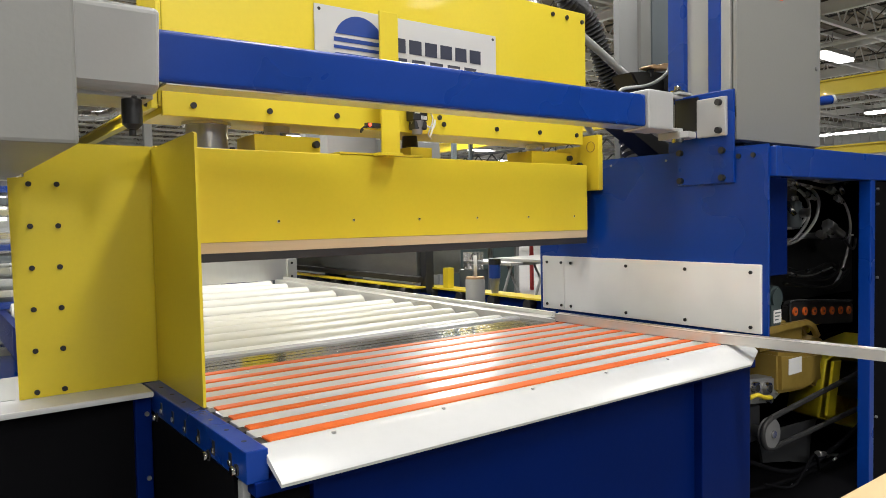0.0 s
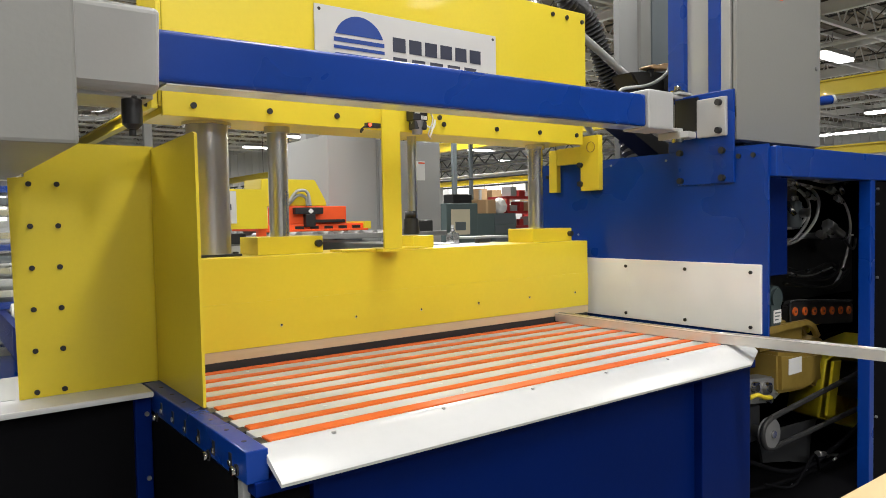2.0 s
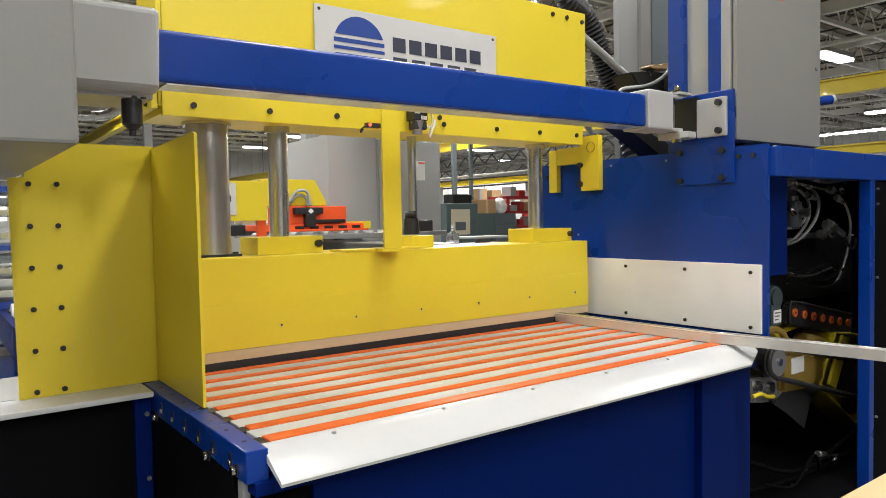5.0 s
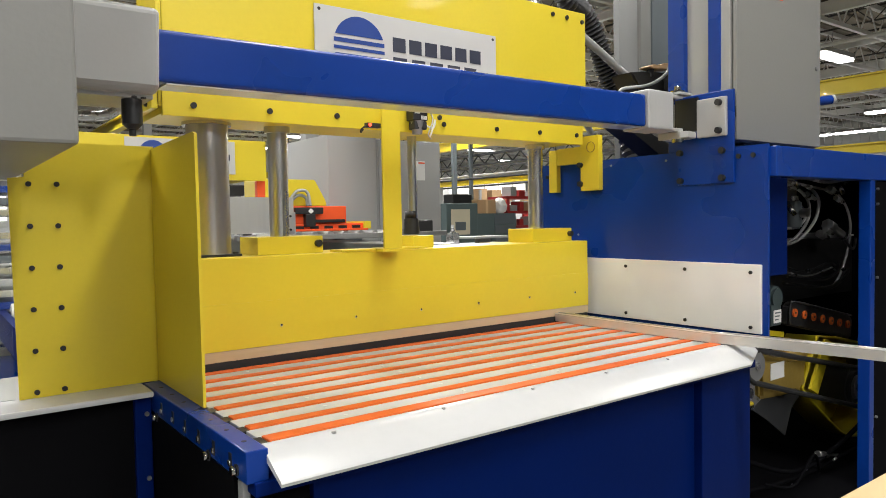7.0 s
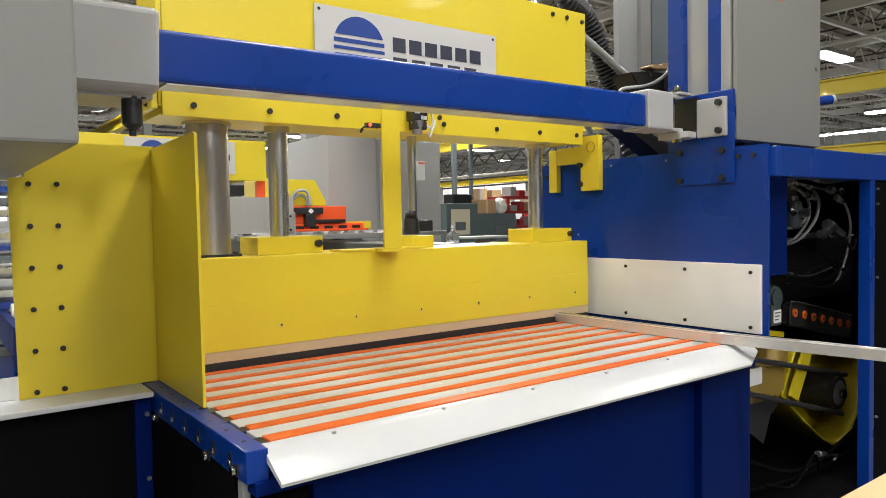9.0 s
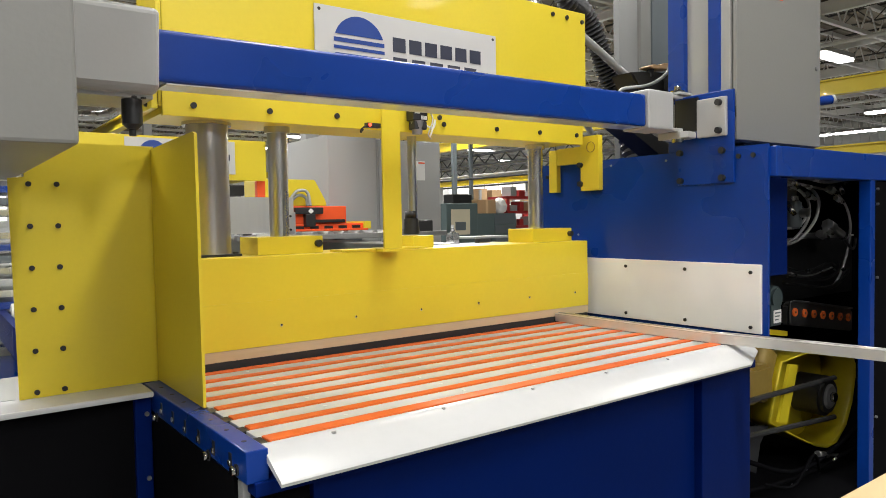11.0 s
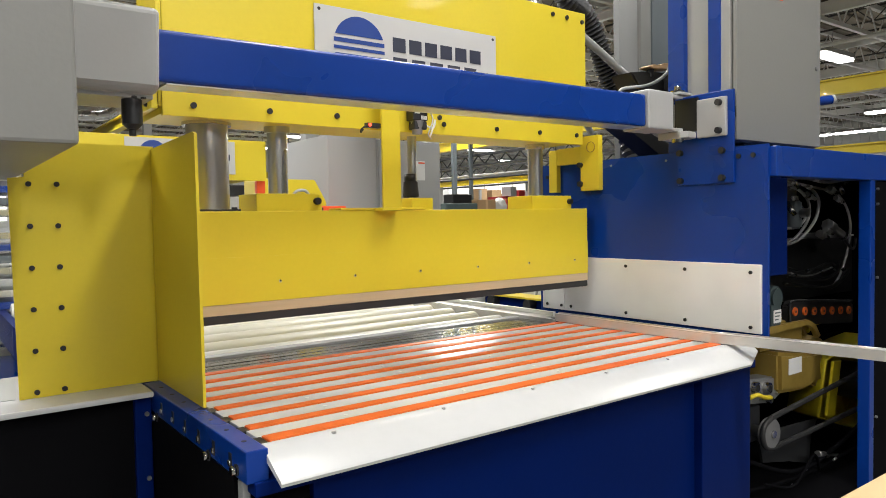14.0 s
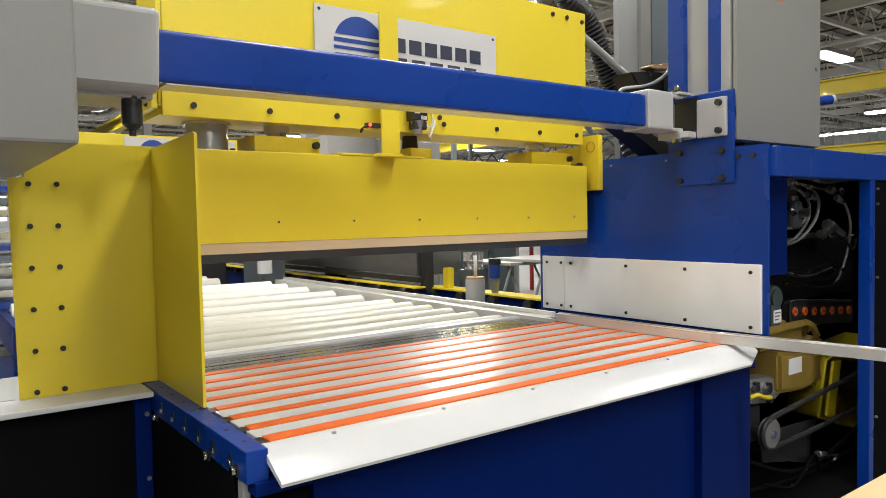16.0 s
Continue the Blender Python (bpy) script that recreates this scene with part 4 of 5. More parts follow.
part("hood_arm", bm_box(4.05, 4.30, 2.10, 2.14, 0.785, 0.81), GUARD, drive_motor)
# saw carriage: travels along x under the table
saw = thing("saw_carriage", "gold cast saw drive with belt arm and yellow blade guard", "saw", (4.2, 1.95, 0.55))
gearbox = part("gearbox", bm_prism([(3.69, 0.75), (4.0, 0.70), (4.16, 0.70), (4.18, 0.52), (3.98, 0.50), (3.70, 0.52)], "y", 1.93, 2.28, bevel=0.02), GOLD, saw, "gold painted gearbox")
part("label", bm_box(3.785, 3.925, 1.926, 1.9295, 0.612, 0.700), PAPER, gearbox, "white data label")
valve_block = part("valve_block", bm_prism([(3.44, 0.63), (3.84, 0.60), (3.84, 0.53), (3.68, 0.47), (3.46, 0.50)], "y", 1.965, 2.07, bevel=0.008), CAST, saw)
for x, z in ((3.49, 0.585), (3.61, 0.565), (3.63, 0.50)):
    part("port", bm_tube((x, 1.965, z), (x, 1.94, z), 0.032 if z > 0.52 else 0.02, n=16), ALU, valve_block)
    part("port_bore", bm_tube((x, 1.94, z), (x, 1.938, z), 0.02 if z > 0.52 else 0.012, n=14), BLACK, valve_block)
bolts(valve_block, SCREW_ZINC, [(3.72, 1.964, 0.585), (3.80, 1.964, 0.575), (3.72, 1.964, 0.52), (3.55, 1.964, 0.515)], FACE_FRONT)
part("yellow_wire", bm_path([(3.42, 1.945, 0.545), (3.47, 1.932, 0.555), (3.54, 1.932, 0.53), (3.62, 1.94, 0.515)], 0.012, n=8), YELLOW, saw)
part("motor_end", bm_tube((4.10, 2.03, 0.50), (4.21, 2.03, 0.76), 0.09, n=28, bevel=0.012), GOLD, saw)
HX, HZ_ = 4.785, 0.42


def swung(points, degrees):
    """Points (x, z) turned about the hub."""
    c, n = math.cos(math.radians(degrees)), math.sin(math.radians(degrees))
    return [(HX + (x - HX) * c + (z - HZ_) * n, HZ_ - (x - HX) * n + (z - HZ_) * c) for x, z in points]


# the belt arm swings about the hub
belt_arm = part("belt_arm", bm_prism(swung([(4.20, 0.46), (3.83, 0.60), (3.58, 0.68), (3.58, 0.52), (3.83, 0.385), (4.03, 0.256), (4.10, 0.40)], -17.5), "y", 1.975, 1.99), CHARCOAL, saw, "dark steel belt arm plate")
AP = Vector((HX, 1.95, HZ_))


def re_origin(ob, p):
    """Move the part's origin to p in the world without moving its mesh."""
    off = Vector(p) - Vector((4.2, 1.95, 0.55))
    ob.data.transform(Matrix.Translation(-Vector(p)))
    ob.location = off


re_origin(belt_arm, AP)
# guard round the hub, carried by the arm: a back plate with a rolled rim, open to the front
RIM = [(HX + x, HZ_ + z) for x, z in ((-0.515, 0.20), (-0.60, -0.10), (-0.40, -0.172), (-0.2, -0.235), (-0.08, -0.27), (0.03, -0.287), (0.14, -0.27), (0.25, -0.18), (0.31, -0.05), (0.335, 0.10),
                                     (0.325, 0.17), (0.27, 0.24), (0.12, 0.27), (-0.10, 0.255), (-0.30, 0.235))]
part("guard_back", bm_prism(RIM, "y", 2.13, 2.142), GUARD, belt_arm, "yellow guard back plate")
bm = bmesh.new()
loops = [[bm.verts.new((HX + (x - HX) * k, y, HZ_ + (z - HZ_) * k)) for x, z in RIM] for k, y in ((1.0, 2.129), (1.03, 1.95), (1.06, 1.93), (1.08, 1.935), (1.06, 1.955), (1.04, 2.129))]
for la, lb in zip(loops, loops[1:] + loops[:1]):
    for k in range(len(RIM)):
        n = (k + 1) % len(RIM)
        bm.faces.new((la[k], la[n], lb[n], lb[k])).smooth = True
part("blade_guard", bm, GUARD, belt_arm, "rounded yellow blade guard")
part("guard_edge", bm_prism([(HX - 0.60, HZ_ - 0.10), (HX - 0.51, HZ_ - 0.115), (HX - 0.425, HZ_ + 0.20), (HX - 0.515, HZ_ + 0.205)], "y", 1.905, 1.922), GUARD, belt_arm)
part("hub", bm_tube((HX, 2.12, HZ_), (HX, 1.92, HZ_), 0.118, n=36, bevel=0.02), BLACK, belt_arm, "black spindle hub")
part("hub_cap", bm_tube((HX, 1.92, HZ_), (HX, 1.908, HZ_), 0.075, 0.06, n=28), CAST, belt_arm)
part("hub_nut", bm_tube((HX, 1.908, HZ_), (HX, 1.885, HZ_), 0.028, n=6), STEEL, belt_arm)
bm = bm_tube((3.545, 1.895, 0.428), (4.775, 1.895, 0.535), 0.015, n=8)
bm_tube((3.555, 1.895, 0.264), (4.80, 1.895, 0.305), 0.015, n=8, bm=bm)
bm_path([(3.545, 1.895, 0.428), (3.47, 1.895, 0.395), (3.455, 1.895, 0.34), (3.485, 1.895, 0.285), (3.555, 1.895, 0.264)], 0.015, n=8, bm=bm)
for nm, piece, mat in (("pulley", bm_tube((3.535, 1.925, 0.346), (3.535, 1.882, 0.346), 0.080, n=36, bevel=0.005), CAST),
                       ("pulley_hub", bm_tube((3.535, 1.882, 0.346), (3.535, 1.872, 0.346), 0.02, n=14), ALU),
                       ("drive_belt", bm, RUBBER),
                       ("pulley_shaft", bm_tube((3.535, 2.05, 0.346), (3.535, 1.925, 0.346), 0.03, n=16), CHARCOAL),
                       ("motor_bracket", bm_box(3.49, 3.60, 1.99, 2.03, 0.28, 0.47, 0.006), CHARCOAL)):
    o = new(nm, mesh_of(nm, piece, mat))
    o.parent = belt_arm
    o.location = -AP

for pts, r in (([(3.3, 1.9, 0.25), (3.7, 1.85, 0.12), (4.2, 1.85, 0.16), (4.7, 1.9, 0.22)], 0.013), ([(3.2, 1.9, 0.1), (3.8, 1.88, 0.06), (4.3, 1.84, 0.10), (4.9, 1.9, 0.06)], 0.012),
               ([(3.3, 1.80, 0.16), (3.55, 1.78, 0.10), (3.8, 1.80, 0.20), (4.0, 1.86, 0.05)], 0.008)):
    h2 = thing("floor_cable", "black cable lying on the bay floor", "cable", pts[0], "cables on the bay floor")
    part("cable", bm_path(pts, r, n=8, steps=8), DARK, h2)
clip = thing("zinc_fitting", "small shiny fitting on the bay floor", "fitting", (4.1, 1.8, 0.05))
part("body", bm_tube((3.95, 1.85, 0.16), (4.06, 1.85, 0.13), 0.018, n=10), ALU, clip)
for k in range(4):
    x, y, z = 3.4 + 0.21 * k, 1.80 + 0.03 * (k % 3), 0.03 + 0.03 * ((k * 5) % 4)
    part("clip", bm_tube((x, y, z), (x + 0.03, y, z + 0.008), 0.007, n=6), ALU, clip)
part("tail", bm_tube((4.06, 1.85, 0.13), (4.2, 1.85, 0.10), 0.008, n=8), ALU, clip)

# ---------- tan work board near the camera ----------
board = thing("work_board", "tan wooden board edge close by", "board", (1.9, 0.5, 0.74))
part("top", bm_box(1.50, 2.9, -0.2, 0.838, 0.722, 0.75, 0.004), KRAFT, board)
for x in (1.6, 2.75):
    for y in (-0.1, 0.75):
        part("leg", bm_box(x, x + 0.06, y - 0.05, y + 0.01, 0.0, 0.722), GREY, board)

# ---------- far lift gate ----------
gate = thing("lift_gate", "yellow lift gate with sign and stainless apron at the conveyor end", "lift gate", (2.0, 6.4, 1.4))
part("panel", bm_box(0.9, 2.68, 6.40, 6.43, 1.90, 2.275, 0.003), YELLOW, gate)
part("sign_board", bm_box(1.42, 2.375, 6.392, 6.399, 1.955, 2.255), SIGN, gate, "white sign board")
part("sign_emblem", bm_prism(half_disc(1.65, 2.115, 0.12), "y", 6.387, 6.3915), INK_BLUE, gate)
for i in range(3):
    part("sign_bar", bm_box(1.53, 1.77, 6.387, 6.3915, 2.085 - i * 0.035, 2.105 - i * 0.035), INK_BLUE, gate)
for i in range(6):
    part("lettering_bar", bm_box(1.83 + i * 0.085, 1.90 + i * 0.085, 6.387, 6.3915, 2.08, 2.135), INK_DARK, gate)
bm = bm_prism([(6.40, 1.40), (6.415, 1.40), (6.415, 1.742), (6.40, 1.745)], "x", 0.9, 2.95)
part("apron", bm, SHEET, gate, "brushed stainless apron")
part("apron_end", bm_box(2.86, 2.955, 6.37, 6.399, 1.385, 1.60, 0.003), SHEET, gate)
bolts(gate, SCREW, [(2.90, 6.369, 1.56), (2.90, 6.369, 1.43)], FACE_FRONT)
part("leg", bm_box(2.60, 2.68, 6.44, 6.50, 1.42, 1.90), ORANGE_PAINT, gate, "orange post")
part("motor", bm_box(2.05, 2.48, 6.45, 6.7, 1.76, 1.86, 0.01), BLACK, gate)
part("apron_rim", bm_box(0.9, 2.93, 6.416, 6.46, 1.40, 1.412), RED, gate)
part("stub", bm_tube((2.62, 6.36, 1.02), (2.62, 6.36, 1.40), 0.07, n=20), PLASTIC, gate)

gate_frame = thing("gate_frame", "dark hanging posts that carry the lift gate", "machine frame", (2.0, 6.7, 6.0))
for x in (0.8, 2.90):
    part("post", bm_box(x, x + 0.06, 6.72, 6.78, 1.55, 6.92), GREY_DARK, gate_frame)
part("cross_bar", bm_box(0.861, 2.899, 6.725, 6.775, 5.95, 6.05), GREY_DARK, gate_frame)

# ---------- machines behind ----------
far_mc = thing("orange_machine", "orange and yellow machine head with bent hoses", "machine", (4.1, 8, 0))
part("base", bm_box(3.2, 4.74, 8.0, 8.8, 1.40, 1.475, 0.01), ORANGE_PAINT, far_mc)
part("head", bm_box(3.60, 4.43, 8.02, 8.6, 1.476, 1.70, 0.015), ORANGE_PAINT, far_mc)
part("hood", bm_prism([(3.3, 1.701), (4.17, 1.701), (4.16, 1.76), (4.01, 2.03), (3.3, 2.03)], "y", 8.05, 8.6, bevel=0.01), YELLOW, far_mc)
part("clamp", bm_box(3.68, 4.06, 7.93, 8.015, 1.60, 1.68, 0.01), BLACK, far_mc)
part("clamp", bm_box(3.82, 3.95, 7.93, 8.015, 1.44, 1.60, 0.01), BLACK, far_mc)
part("hose", bm_path([(3.62, 7.98, 1.75), (3.72, 7.96, 1.88), (3.85, 7.95, 1.87), (3.90, 7.97, 1.70)], 0.02, n=8), GREY_LIGHT, far_mc)
part("hose", bm_path([(3.60, 7.99, 1.70), (3.74, 7.99, 1.83), (3.85, 7.99, 1.80), (3.87, 7.99, 1.70)], 0.02, n=8), GREY, far_mc)
part("diamond_badge", bm_prism([(3.885, 1.60), (3.92, 1.635), (3.885, 1.67), (3.85, 1.635)], "y", 7.922, 7.9295), PAPER, far_mc)
part("valve_row", bm_box(3.95, 4.38, 7.96, 8.015, 1.49, 1.53, 0.006), BLACK, far_mc)
for k in range(5):
    part("slot", bm_box(3.70 + 0.2 * k, 3.82 + 0.2 * k, 7.994, 7.9995, 1.415, 1.45), BLACK, far_mc)
part("fork_bar", bm_box(3.3, 4.7, 7.93, 7.99, 1.385, 1.41, 0.004), ORANGE_PAINT, far_mc)
part("end_block", bm_box(4.66, 4.76, 7.96, 8.5, 1.40, 1.50, 0.005), YELLOW, far_mc)
part("stand", bm_box(4.45, 4.7, 8.1, 8.7, 0.0, 1.40), GREY_DARK, far_mc)
part("stand", bm_box(3.3, 3.6, 8.1, 8.7, 0.0, 1.40), GREY_DARK, far_mc)
tracks = thing("roller_track", "grey steel roller track behind the press", "track", (4.2, 7.0, 0.0))
part("rail", bm_box(2.8, 5.4, 7.15, 7.25, 1.30, 1.36, 0.006), CAST, tracks)
part("rail", bm_box(2.8, 5.4, 7.55, 7.65, 1.30, 1.36, 0.006), CAST, tracks)
for i in range(12):
    part("roller", bm_tube((3.0 + i * 0.2, 7.26, 1.34), (3.0 + i * 0.2, 7.54, 1.34), 0.05, n=16), CAST, tracks)
for x in (3.0, 5.2):
    part("leg", bm_box(x, x + 0.08, 7.36, 7.44, 0, 1.30), GREY_DARK, tracks)

c1 = thing("grey_cabinet", "tall plain grey steel cabinet", "cabinet", (5.0, 9.3, 0), "grey cabinets")
part("body", bm_box(4.70, 5.50, 9.0, 10.9, 0.05, 2.745, 0.01), GREY_LIGHT, c1)
part("plinth", bm_box(4.72, 5.48, 9.03, 10.8, 0.0, 0.05), BLACK, c1)
c2 = thing("grey_cabinet", "tall grey steel cabinet with a paper notice", "cabinet", (6.1, 9.3, 0), "grey cabinets")
part("body", bm_box(5.53, 6.72, 9.05, 9.8, 0.05, 2.72, 0.012), GREY_LIGHT, c2)
door2 = part("door", bm_box(5.56, 6.69, 9.03, 9.0495, 0.1, 2.69, 0.008), GREY_LIGHT, c2)
part("notice", bm_box(6.12, 6.40, 9.022, 9.029, 2.12, 2.42), PAPER, door2, "white paper notice")
part("notice_strip", bm_box(6.28, 6.40, 9.018, 9.0215, 2.38, 2.40), ORANGE_PAINT, door2)
part("plinth", bm_box(5.55, 6.70, 9.08, 9.78, 0.0, 0.05), BLACK, c2)
lock = thing("tool_locker", "dark green-grey tool locker with a poster", "locker", (7.9, 10, 0), "lockers")
part("body", bm_box(7.55, 8.27, 10.0, 10.6, 0.0, 1.79, 0.01), GREEN_GREY, lock)
part("poster", bm_box(7.65, 8.08, 9.993, 9.999, 1.22, 1.68), PAPER_TAN, lock)
part("poster_picture", bm_box(7.74, 7.98, 9.989, 9.9925, 1.30, 1.45), GREY_DARK, lock)
lock2 = thing("tool_locker", "low dark green-grey tool locker", "locker", (8.8, 10, 0), "lockers")
part("body", bm_box(8.30, 9.27, 10.05, 10.6, 0.0, 1.60, 0.01), GREEN_GREY, lock2)
for i in range(3):
    part("drawer", bm_box(8.72, 9.24, 10.035, 10.0495, 1.02 + i * 0.19, 1.19 + i * 0.19, 0.004), GREY_DARK, lock2)
top_box = thing("black_case", "black case on the locker", "case", (8.0, 10.2, 1.79))
part("case", bm_box(7.78, 8.22, 10.1, 10.4, 1.791, 1.96, 0.015), BLACK, top_box)
carton = thing("cardboard_box", "brown cardboard carton on the locker", "box", (8.6, 10.2, 1.60), "cartons")
part("carton", bm_box(8.36, 8.80, 10.1, 10.4, 1.601, 1.86, 0.006), CARD, carton)
part("tape", bm_box(8.55, 8.61, 10.097, 10.0995, 1.601, 1.855), KRAFT, carton)
bag = thing("paper_bundle", "crumpled pale paper bundle", "bundle", (9.0, 10.1, 1.60))
bm = bmesh.new()
bmesh.ops.create_icosphere(bm, subdivisions=3, radius=0.15)
for v in bm.verts:
    v.co *= 1 + 0.25 * noise.noise(v.co * 9)
    v.co += Vector((8.98, 10.2, 1.75))
part("bundle", bm, PAPER, bag)
for x0, y0 in ((10.05, 13.0), (12.99, 16.0)):
    post = thing("hall_column", "slim grey steel hall column", "column", (x0, y0, 0), "hall columns")
    part("shaft", bm_box(x0, x0 + 0.10, y0, y0 + 0.10, 0.0, 5.95, 0.01), GREY_DARK, post)
    part("base_plate", bm_box(x0 - 0.1, x0 + 0.21, y0 - 0.1, y0 + 0.21, 0.0, 0.03), GREY_DARK, post)
for gx, g0, g1 in ((13.2, 3.10, 3.40), (15.6, 3.05, 3.30)):
    bridge = thing("crane_runway", "black lattice crane runway along the hall", "crane", (gx, 22, g0), "lattice runways")
    part("chord", bm_box(gx - 0.05, gx + 0.05, 9.0, 40.0, g1 - 0.06, g1), CHARCOAL, bridge)
    part("chord", bm_box(gx - 0.05, gx + 0.05, 9.0, 40.0, g0 - 0.05, g0), CHARCOAL, bridge)
    bm = bmesh.new()
    for k in range(52):
        y = 9.0 + k * 0.6
        bm_tube((gx, y, g0), (gx, y + 0.3, g1 - 0.05), 0.022, n=5, bm=bm)
        bm_tube((gx, y + 0.3, g1 - 0.05), (gx, y + 0.6, g0), 0.022, n=5, bm=bm)
    part("lattice", bm, CHARCOAL, bridge)
    for y in (9.0, 24.0, 39.8):
        part("end_post", bm_box(gx - 0.1, gx + 0.1, y, y + 0.2, 0.0, g0 - 0.05), GREY_DARK, bridge)
for px, pz, pr in ((14.9, 2.93, 0.05), (16.4, 2.70, 0.035), (12.4, 2.62, 0.03)):
    run = thing("pipe_run", "dark service pipe hung along the hall", "pipe", (px, 22, pz), "dark pipes")
    part("pipe", bm_tube((px, 10.0, pz), (px, 38.0, pz), pr, n=10), GREY_MID if pr > 0.04 else CHARCOAL, run)
    for k in range(4):
        part("hanger", bm_tube((px, 12.0 + 8 * k, pz), (px, 12.0 + 8 * k, 6.95), 0.012, n=6), CHARCOAL, run)
redm = thing("red_rack", "red steel rack with parts", "rack", (10.2, 10.8, 0), "racks")
for x in (9.55, 10.2, 10.9):
    part("post", bm_box(x, x + 0.06, 10.6, 10.66, 0, 1.95), RED, redm)
for i, z in enumerate((1.02, 1.3, 1.6, 1.9)):
    part("shelf", bm_box(9.55, 10.96, 10.6, 11.2, z, z + 0.05), RED, redm)
    for j in range(5):
        x = 9.65 + j * 0.25 + random.uniform(-0.03, 0.03)
        part("bin", bm_box(x, x + random.uniform(0.1, 0.2), 10.62, 10.9, z + 0.051, z + 0.07 + random.uniform(0.06, 0.18), 0.005), random.choice((PAPER, RED, GREY, CARD)), redm)
bench = thing("work_bench", "pale workbench with clutter behind the line", "bench", (5.9, 7.2, 0))
part("top", bm_box(5.15, 6.6, 7.0, 7.7, 1.12, 1.17, 0.006), GREY_LIGHT, bench)
for x in (5.2, 6.5):
    for y in (7.05, 7.6):
        part("leg", bm_box(x, x + 0.05, y, y + 0.05, 0, 1.12), GREY, bench)
chair = thing("dark_screen", "dark grey monitor on the bench", "monitor", (5.0, 7.2, 1.17))
part("screen", bm_box(4.93, 5.22, 7.2, 7.28, 1.19, 1.50, 0.02), RUBBER, chair)
part("stand", bm_box(5.16, 5.22, 7.22, 7.27, 1.171, 1.19), BLACK, chair)
bottle = thing("spray_bottle", "clear plastic spray bottle on the bench", "bottle", (5.5, 7.1, 1.17))
part("bottle", bm_tube((5.45, 7.1, 1.171), (5.45, 7.1, 1.33), 0.09, 0.08, n=20, bevel=0.01), CLEAR, bottle)
part("neck", bm_tube((5.45, 7.1, 1.33), (5.45, 7.1, 1.39), 0.045, 0.018, n=16), CLEAR, bottle)
part("cap", bm_tube((5.45, 7.1, 1.39), (5.45, 7.1, 1.43), 0.02, n=12), PAPER, bottle)
shelf = thing("flat_tray", "flat grey metal tray on a stand", "tray", (6.2, 7.3, 1.2))
part("tray", bm_box(5.9, 6.5, 7.2, 7.6, 1.235, 1.265, 0.008), GREY_LIGHT, shelf)
part("stand", bm_box(6.1, 6.3, 7.35, 7.45, 1.171, 1.235), GREY, shelf)

# machine line to the right of the conveyor
line = thing("side_machine", "dark machine bed with grey doors and a yellow edge strip", "machine", (3.7, 7.5, 0))
part("bed", bm_box(3.75, 4.3, 5.48, 14.0, 0.0, 0.80, 0.01), BLUE_SHADED, line)
part("upper", bm_box(3.85, 4.4, 5.60, 14.0, 0.955, 1.26, 0.01), SHEET_DARK, line, "brushed steel cover panel")
part("cover_rail", bm_box(3.80, 3.86, 5.50, 14.0, 0.90, 0.953, 0.004), BLACK, line)
part("column", bm_box(3.88, 3.97, 5.48, 5.58, 0.0, 1.35, 0.006), CHARCOAL, line)
part("yellow_strip", bm_box(3.70, 3.83, 5.42, 13.5, 0.855, 0.868), YELLOW, line, "yellow edge strip")
for i in range(17):
    part("wheel", bm_tube((3.72, 5.55 + i * 0.46, 0.82), (3.80, 5.95 + i * 0.42, 0.82), 0.045, n=16), RUBBER, line)
line2 = thing("transfer_rail", "yellow steel transfer rail with black wheels", "rail", (4.0, 4.7, 0))
part("strip", bm_box(3.95, 4.15, 3.5, 5.66, 0.835, 0.85), YELLOW, line2)
part("beam", bm_box(4.0, 4.1, 3.5, 5.66, 0.65, 0.834), BLUE_SHADED, line2)
part("stop_block", bm_box(3.99, 4.06, 5.28, 5.36, 0.851, 1.04, 0.004), YELLOW, line2)
for i in range(5):
    part("wheel", bm_tube((3.93, 3.7 + i * 0.45, 0.79), (4.0, 3.7 + i * 0.45, 0.79), 0.045, n=16), RUBBER, line2)
for y in (3.6, 5.5):
    part("leg", bm_box(4.0, 4.1, y, y + 0.1, 0, 0.65), BLUE_SHADED, line2)
pot = thing("white_canister", "cream plastic canister with a dark lid", "canister", (3.4, 4.2, 0.8))
part("can", bm_tube((3.38, 4.13, 0.80), (3.38, 4.13, 1.045), 0.075, n=28, bevel=0.006), PLASTIC, pot)
part("lid", bm_tube((3.38, 4.13, 1.045), (3.38, 4.13, 1.06), 0.07, n=28), CARD, pot)
part("pipe", bm_tube((3.40, 4.15, 1.06), (3.40, 4.15, 1.22), 0.014, n=10), PAPER, pot)
part("stand", bm_box(3.30, 3.46, 4.05, 4.21, 0.0, 0.799), GREY_DARK, pot)
jar = thing("filter_bowl", "dark blue filter bowl with a black cap", "filter", (4.0, 4.64, 0.9))
part("bowl", bm_tube((4.02, 4.64, 0.98), (4.02, 4.64, 1.10), 0.05, n=24), INK_BLUE, jar)
part("cap", bm_tube((4.02, 4.64, 1.10), (4.02, 4.64, 1.15), 0.054, n=24), BLACK, jar)
part("base", bm_tube((4.02, 4.64, 0.851), (4.02, 4.64, 0.98), 0.03, 0.045, n=20), CAST, jar)
jug = thing("clear_jug", "clear plastic jug behind the rail", "jug", (4.4, 5.4, 0.85))
part("jug", bm_tube((4.4, 5.4, 1.0), (4.4, 5.4, 1.17), 0.1, n=24), CLEAR, jug)
part("stand", bm_box(4.3, 4.5, 5.3, 5.5, 0.0, 0.999), GREY_DARK, jug)
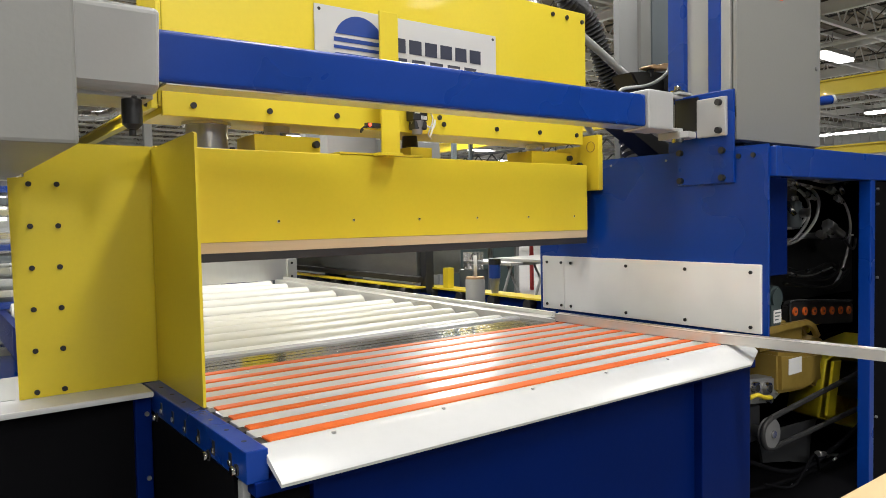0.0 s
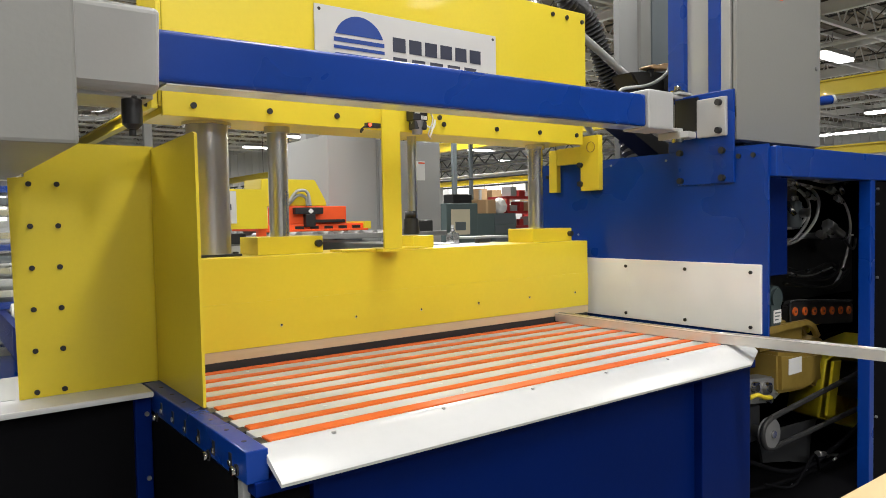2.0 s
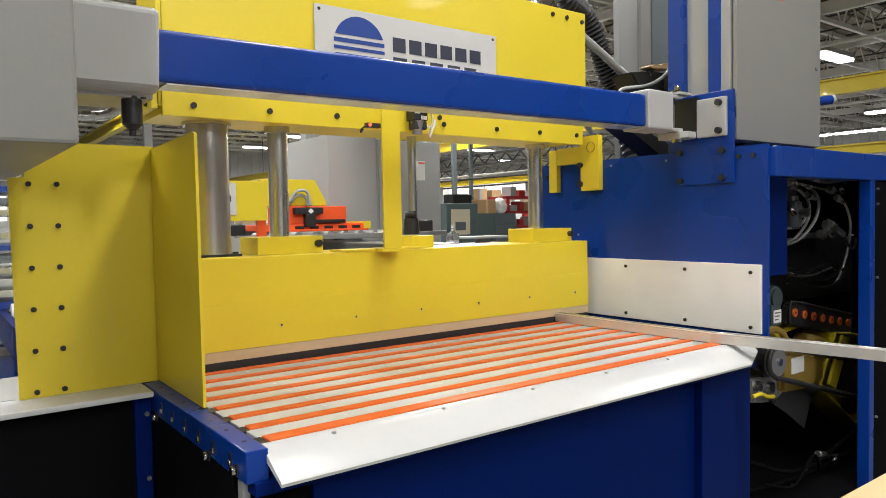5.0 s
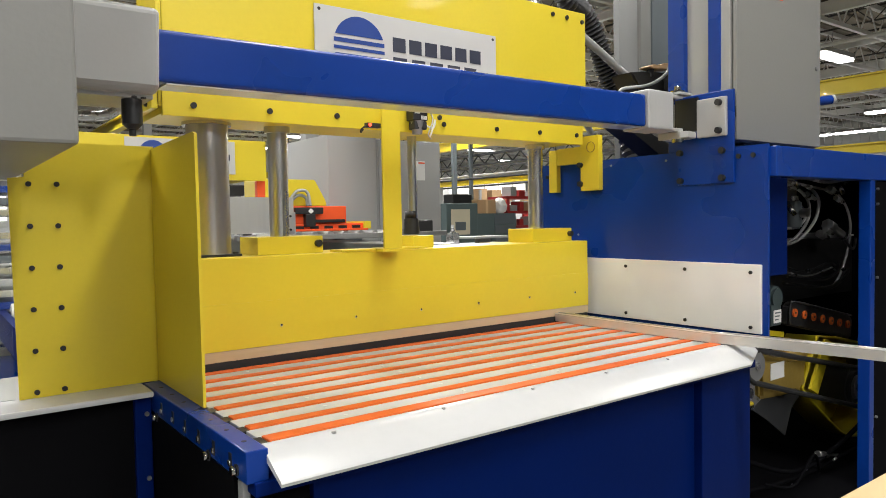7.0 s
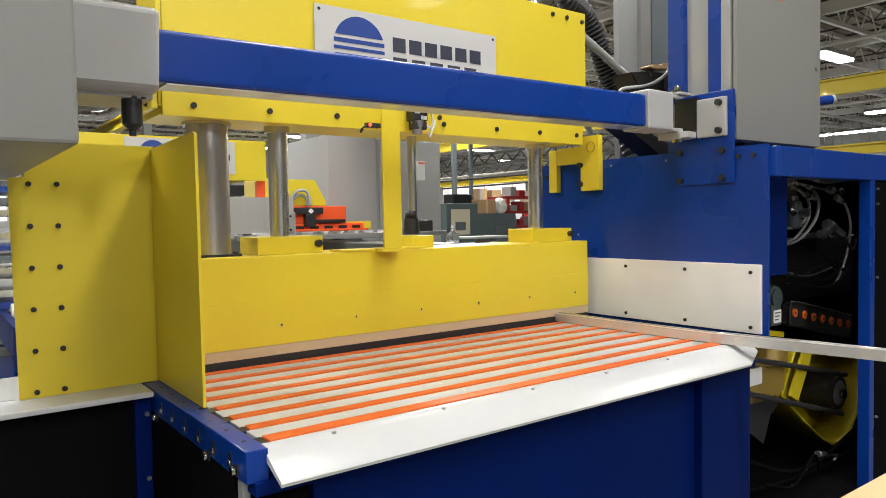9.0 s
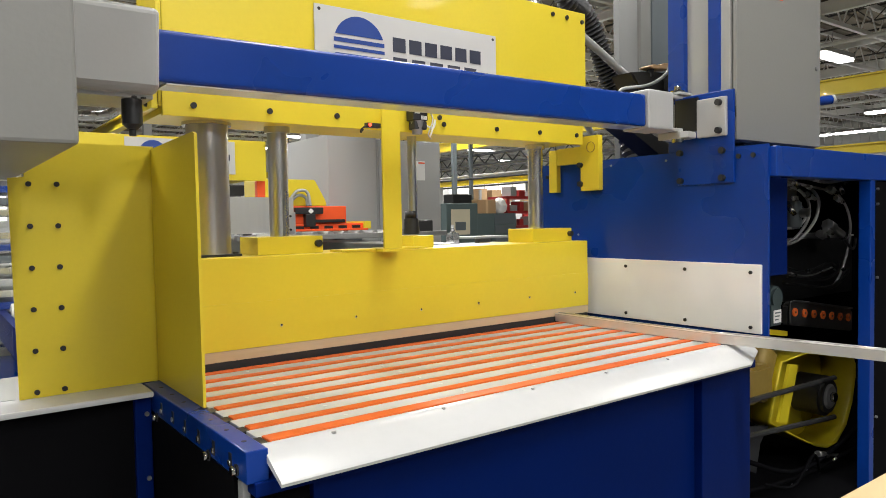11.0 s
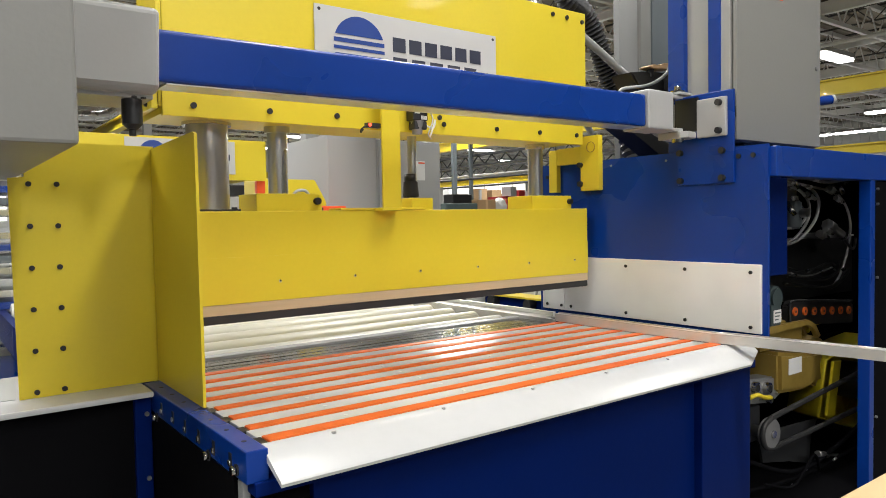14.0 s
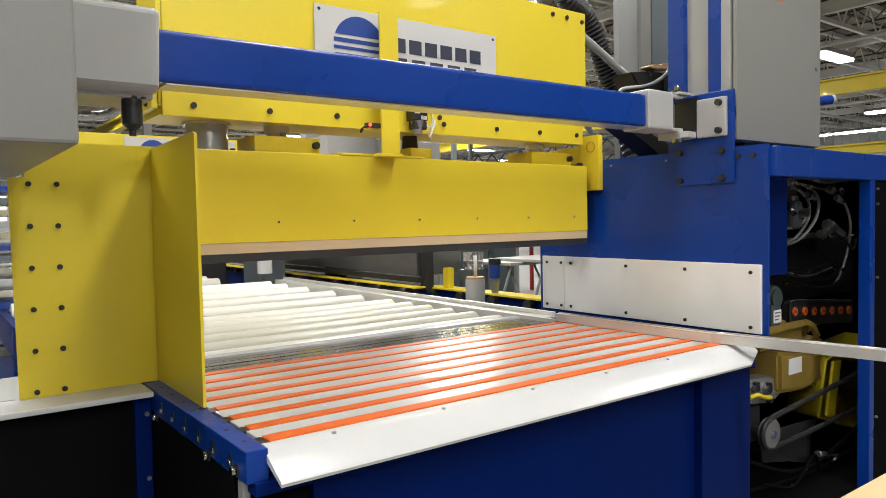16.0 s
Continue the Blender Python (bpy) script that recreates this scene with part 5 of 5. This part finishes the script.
for x, y, z in ((4.75, 5.2, 1.05), (4.9, 4.9, 1.08)):
    fold = thing("folding_table", "white folding table with thin metal legs", "table", (x, y, 0), "folding tables")
    part("top", bm_box(x - 0.3, x + 0.6, y - 0.3, y + 0.4, z, z + 0.03, 0.006), GREY_LIGHT, fold)
    for dx in (-0.25, 0.55):
        part("leg", bm_tube((x + dx, y - 0.25, z), (x + dx + 0.1, y + 0.3, 0.0), 0.014, n=8), GREY, fold)
        part("leg", bm_tube((x + dx, y + 0.3, z), (x + dx + 0.1, y - 0.25, 0.0), 0.014, n=8), GREY, fold)
# stacked extrusions far on the side
stack = thing("profile_stack", "stack of pale aluminium profiles on blue racks", "stack", (-0.4, 6.5, 0))
for i in range(17):
    z = 0.565 + i * 0.085
    part("profile", bm_box(-1.8, 0.62 - 0.02 * (i % 3), 6.0 + 0.02 * (i % 2), 6.7, z, z + 0.05, 0.004), (ALU, GREY_LIGHT, ALU, GREY_DARK, BLUE)[i % 5], stack)
    part("spacer", bm_box(-0.6, -0.5, 6.05, 6.65, z + 0.0505, z + 0.0845), CARD, stack)
    part("spacer", bm_box(0.2, 0.3, 6.05, 6.65, z + 0.0505, z + 0.0845), CARD, stack)
part("rack", bm_box(-1.8, 0.62, 6.05, 6.7, 0.0, 0.5645, 0.006), BLUE, stack)
pane = thing("hall_window", "bright daylight window pane in the hall", "window", (0.6, 14, 2.5))
tagged(pane, kind="structure")
part("pane", bm_box(-0.6, 1.2, 14.0, 14.05, 1.6, 2.6), WINDOW_GLOW, pane)
part("window_frame", bm_box(-0.7, 1.3, 14.051, 14.15, 0.0, 2.7), GREY, pane)
wband = thing("window_1", "bright daylight window band in the far wall", "window", (39, 45.9, 2), kind="structure")
for k in range(6):
    part("pane", bm_box(34.0 + k * 1.6, 35.5 + k * 1.6, 45.86, 45.89, 2.0, 4.6), WINDOW_GLOW, wband)
part("window_frame", bm_box(33.9, 43.7, 45.895, 45.93, 1.9, 4.7), GREY, wband)
duct = thing("silver_duct", "silver insulated duct under the roof", "duct", (4, 20, 4.3))
part("duct", bm_path([(1.0, 20.0, 4.3), (3.4, 20.0, 4.33), (4.05, 20.0, 4.4), (4.5, 20.0, 4.75), (5.2, 20.0, 5.4), (5.2, 20.0, 6.8)], 0.13, n=14), ALU, duct)
for i in range(4):
    rk = thing("storage_rack", "grey storage rack with goods far in the hall", "rack", (10 + i * 4, 24, 0), "far storage racks")
    x0 = 9.0 + i * 5.5
    for x in (x0, x0 + 2, x0 + 4):
        part("post", bm_box(x, x + 0.1, 24, 24.1, 0, 2.8), GREY, rk)
    for z in (0.6, 1.4, 2.2):
        part("shelf", bm_box(x0, x0 + 4.1, 24, 25, z, z + 0.08), GREY, rk)
        for j in range(6):
            x = x0 + 0.15 + j * 0.65
            part("goods", bm_box(x, x + random.uniform(0.3, 0.55), 24.1, 24.8, z + 0.081, z + 0.2 + random.uniform(0.1, 0.45)), random.choice((PAPER, CARD, RED, GREY, WALL, CARD)), rk)


# ---------- what moves ----------
def motions():
    z0 = 1.374
    lifts = [(0.0, 0.425), (0.4, 0.424), (0.5, 0.418), (0.6, 0.24), (0.7, 0.14), (0.8, 0.137), (0.9, 0.12), (1.0, 0.091), (1.1, 0.072), (1.3, 0.028), (1.5, 0.009),
             (1.8, 0.001), (2.0, 0.0), (12.0, 0.0), (12.1, 0.018), (12.5, 0.024), (12.8, 0.035), (13.0, 0.040), (13.1, 0.055), (13.5, 0.114), (14.0, 0.182),
             (14.5, 0.249), (15.0, 0.318), (15.5, 0.3875), (15.6, 0.405), (15.7, 0.418), (16.0, 0.421)]
    walk(beam, [(t, pose(1.7926, 2.7616, z0 + 0.969 * d)) for t, d in lifts])
    walk(gate, [(t, pose(2.0, 6.4, 1.4 + d)) for t, d in ((0.0, -0.455), (4.5, -0.455), (4.8, -0.42), (6.0, -0.11), (6.3, -0.04), (6.5, -0.006), (6.7, 0.0), (16.0, 0.0))])
    walk(saw, [(t, pose(4.2 + d, 1.95, 0.55)) for t, d in ((0.0, 0.0), (3.5, 0.0), (3.9, 0.07), (4.2, 0.09), (5.2, 0.0), (6.3, -0.13), (6.8, -0.16), (7.3, -0.24), (7.8, -0.28), (8.3, -0.345),
                                                           (8.8, -0.405), (9.2, -0.43), (10.2, -0.51), (10.9, -0.54), (11.3, -0.50), (11.5, -0.30), (11.7, -0.07), (11.9, -0.03), (12.1, 0.0), (16.0, 0.0))])
    walk(drive_motor, [(t, pose(3.9 + d, 1.95, 0.77)) for t, d in ((0.0, 0.0), (3.5, 0.0), (3.9, 0.04), (4.2, 0.0), (5.2, -0.45), (6.3, -0.85), (10.8, -0.85), (11.3, -0.60), (11.5, -0.35),
                                                                  (11.7, -0.08), (12.1, 0.0), (16.0, 0.0))])
    off = AP - Vector((4.2, 1.95, 0.55))
    walk(belt_arm, [(t, pose(*off, 0, a, 0)) for t, a in ((0.0, 0.0), (3.4, 0.0), (3.6, 1.0), (3.9, 6.6), (4.2, 12.5), (5.2, 17.2), (6.3, 17.5), (9.2, 17.5), (10.4, 16.5), (11.1, 4.0),
                                                          (11.4, 0.0), (12.1, 0.0), (16.0, 0.0))])
    walk(strip, [(t, pose(3.9, 1.98, 0.95, 0, a, 0)) for t, a in ((0.0, 0.0), (3.6, 0.0), (4.2, 4.0), (6.3, 7.0), (9.2, 7.0), (10.8, 5.0), (11.5, 0.0), (16.0, 0.0))])


motions()
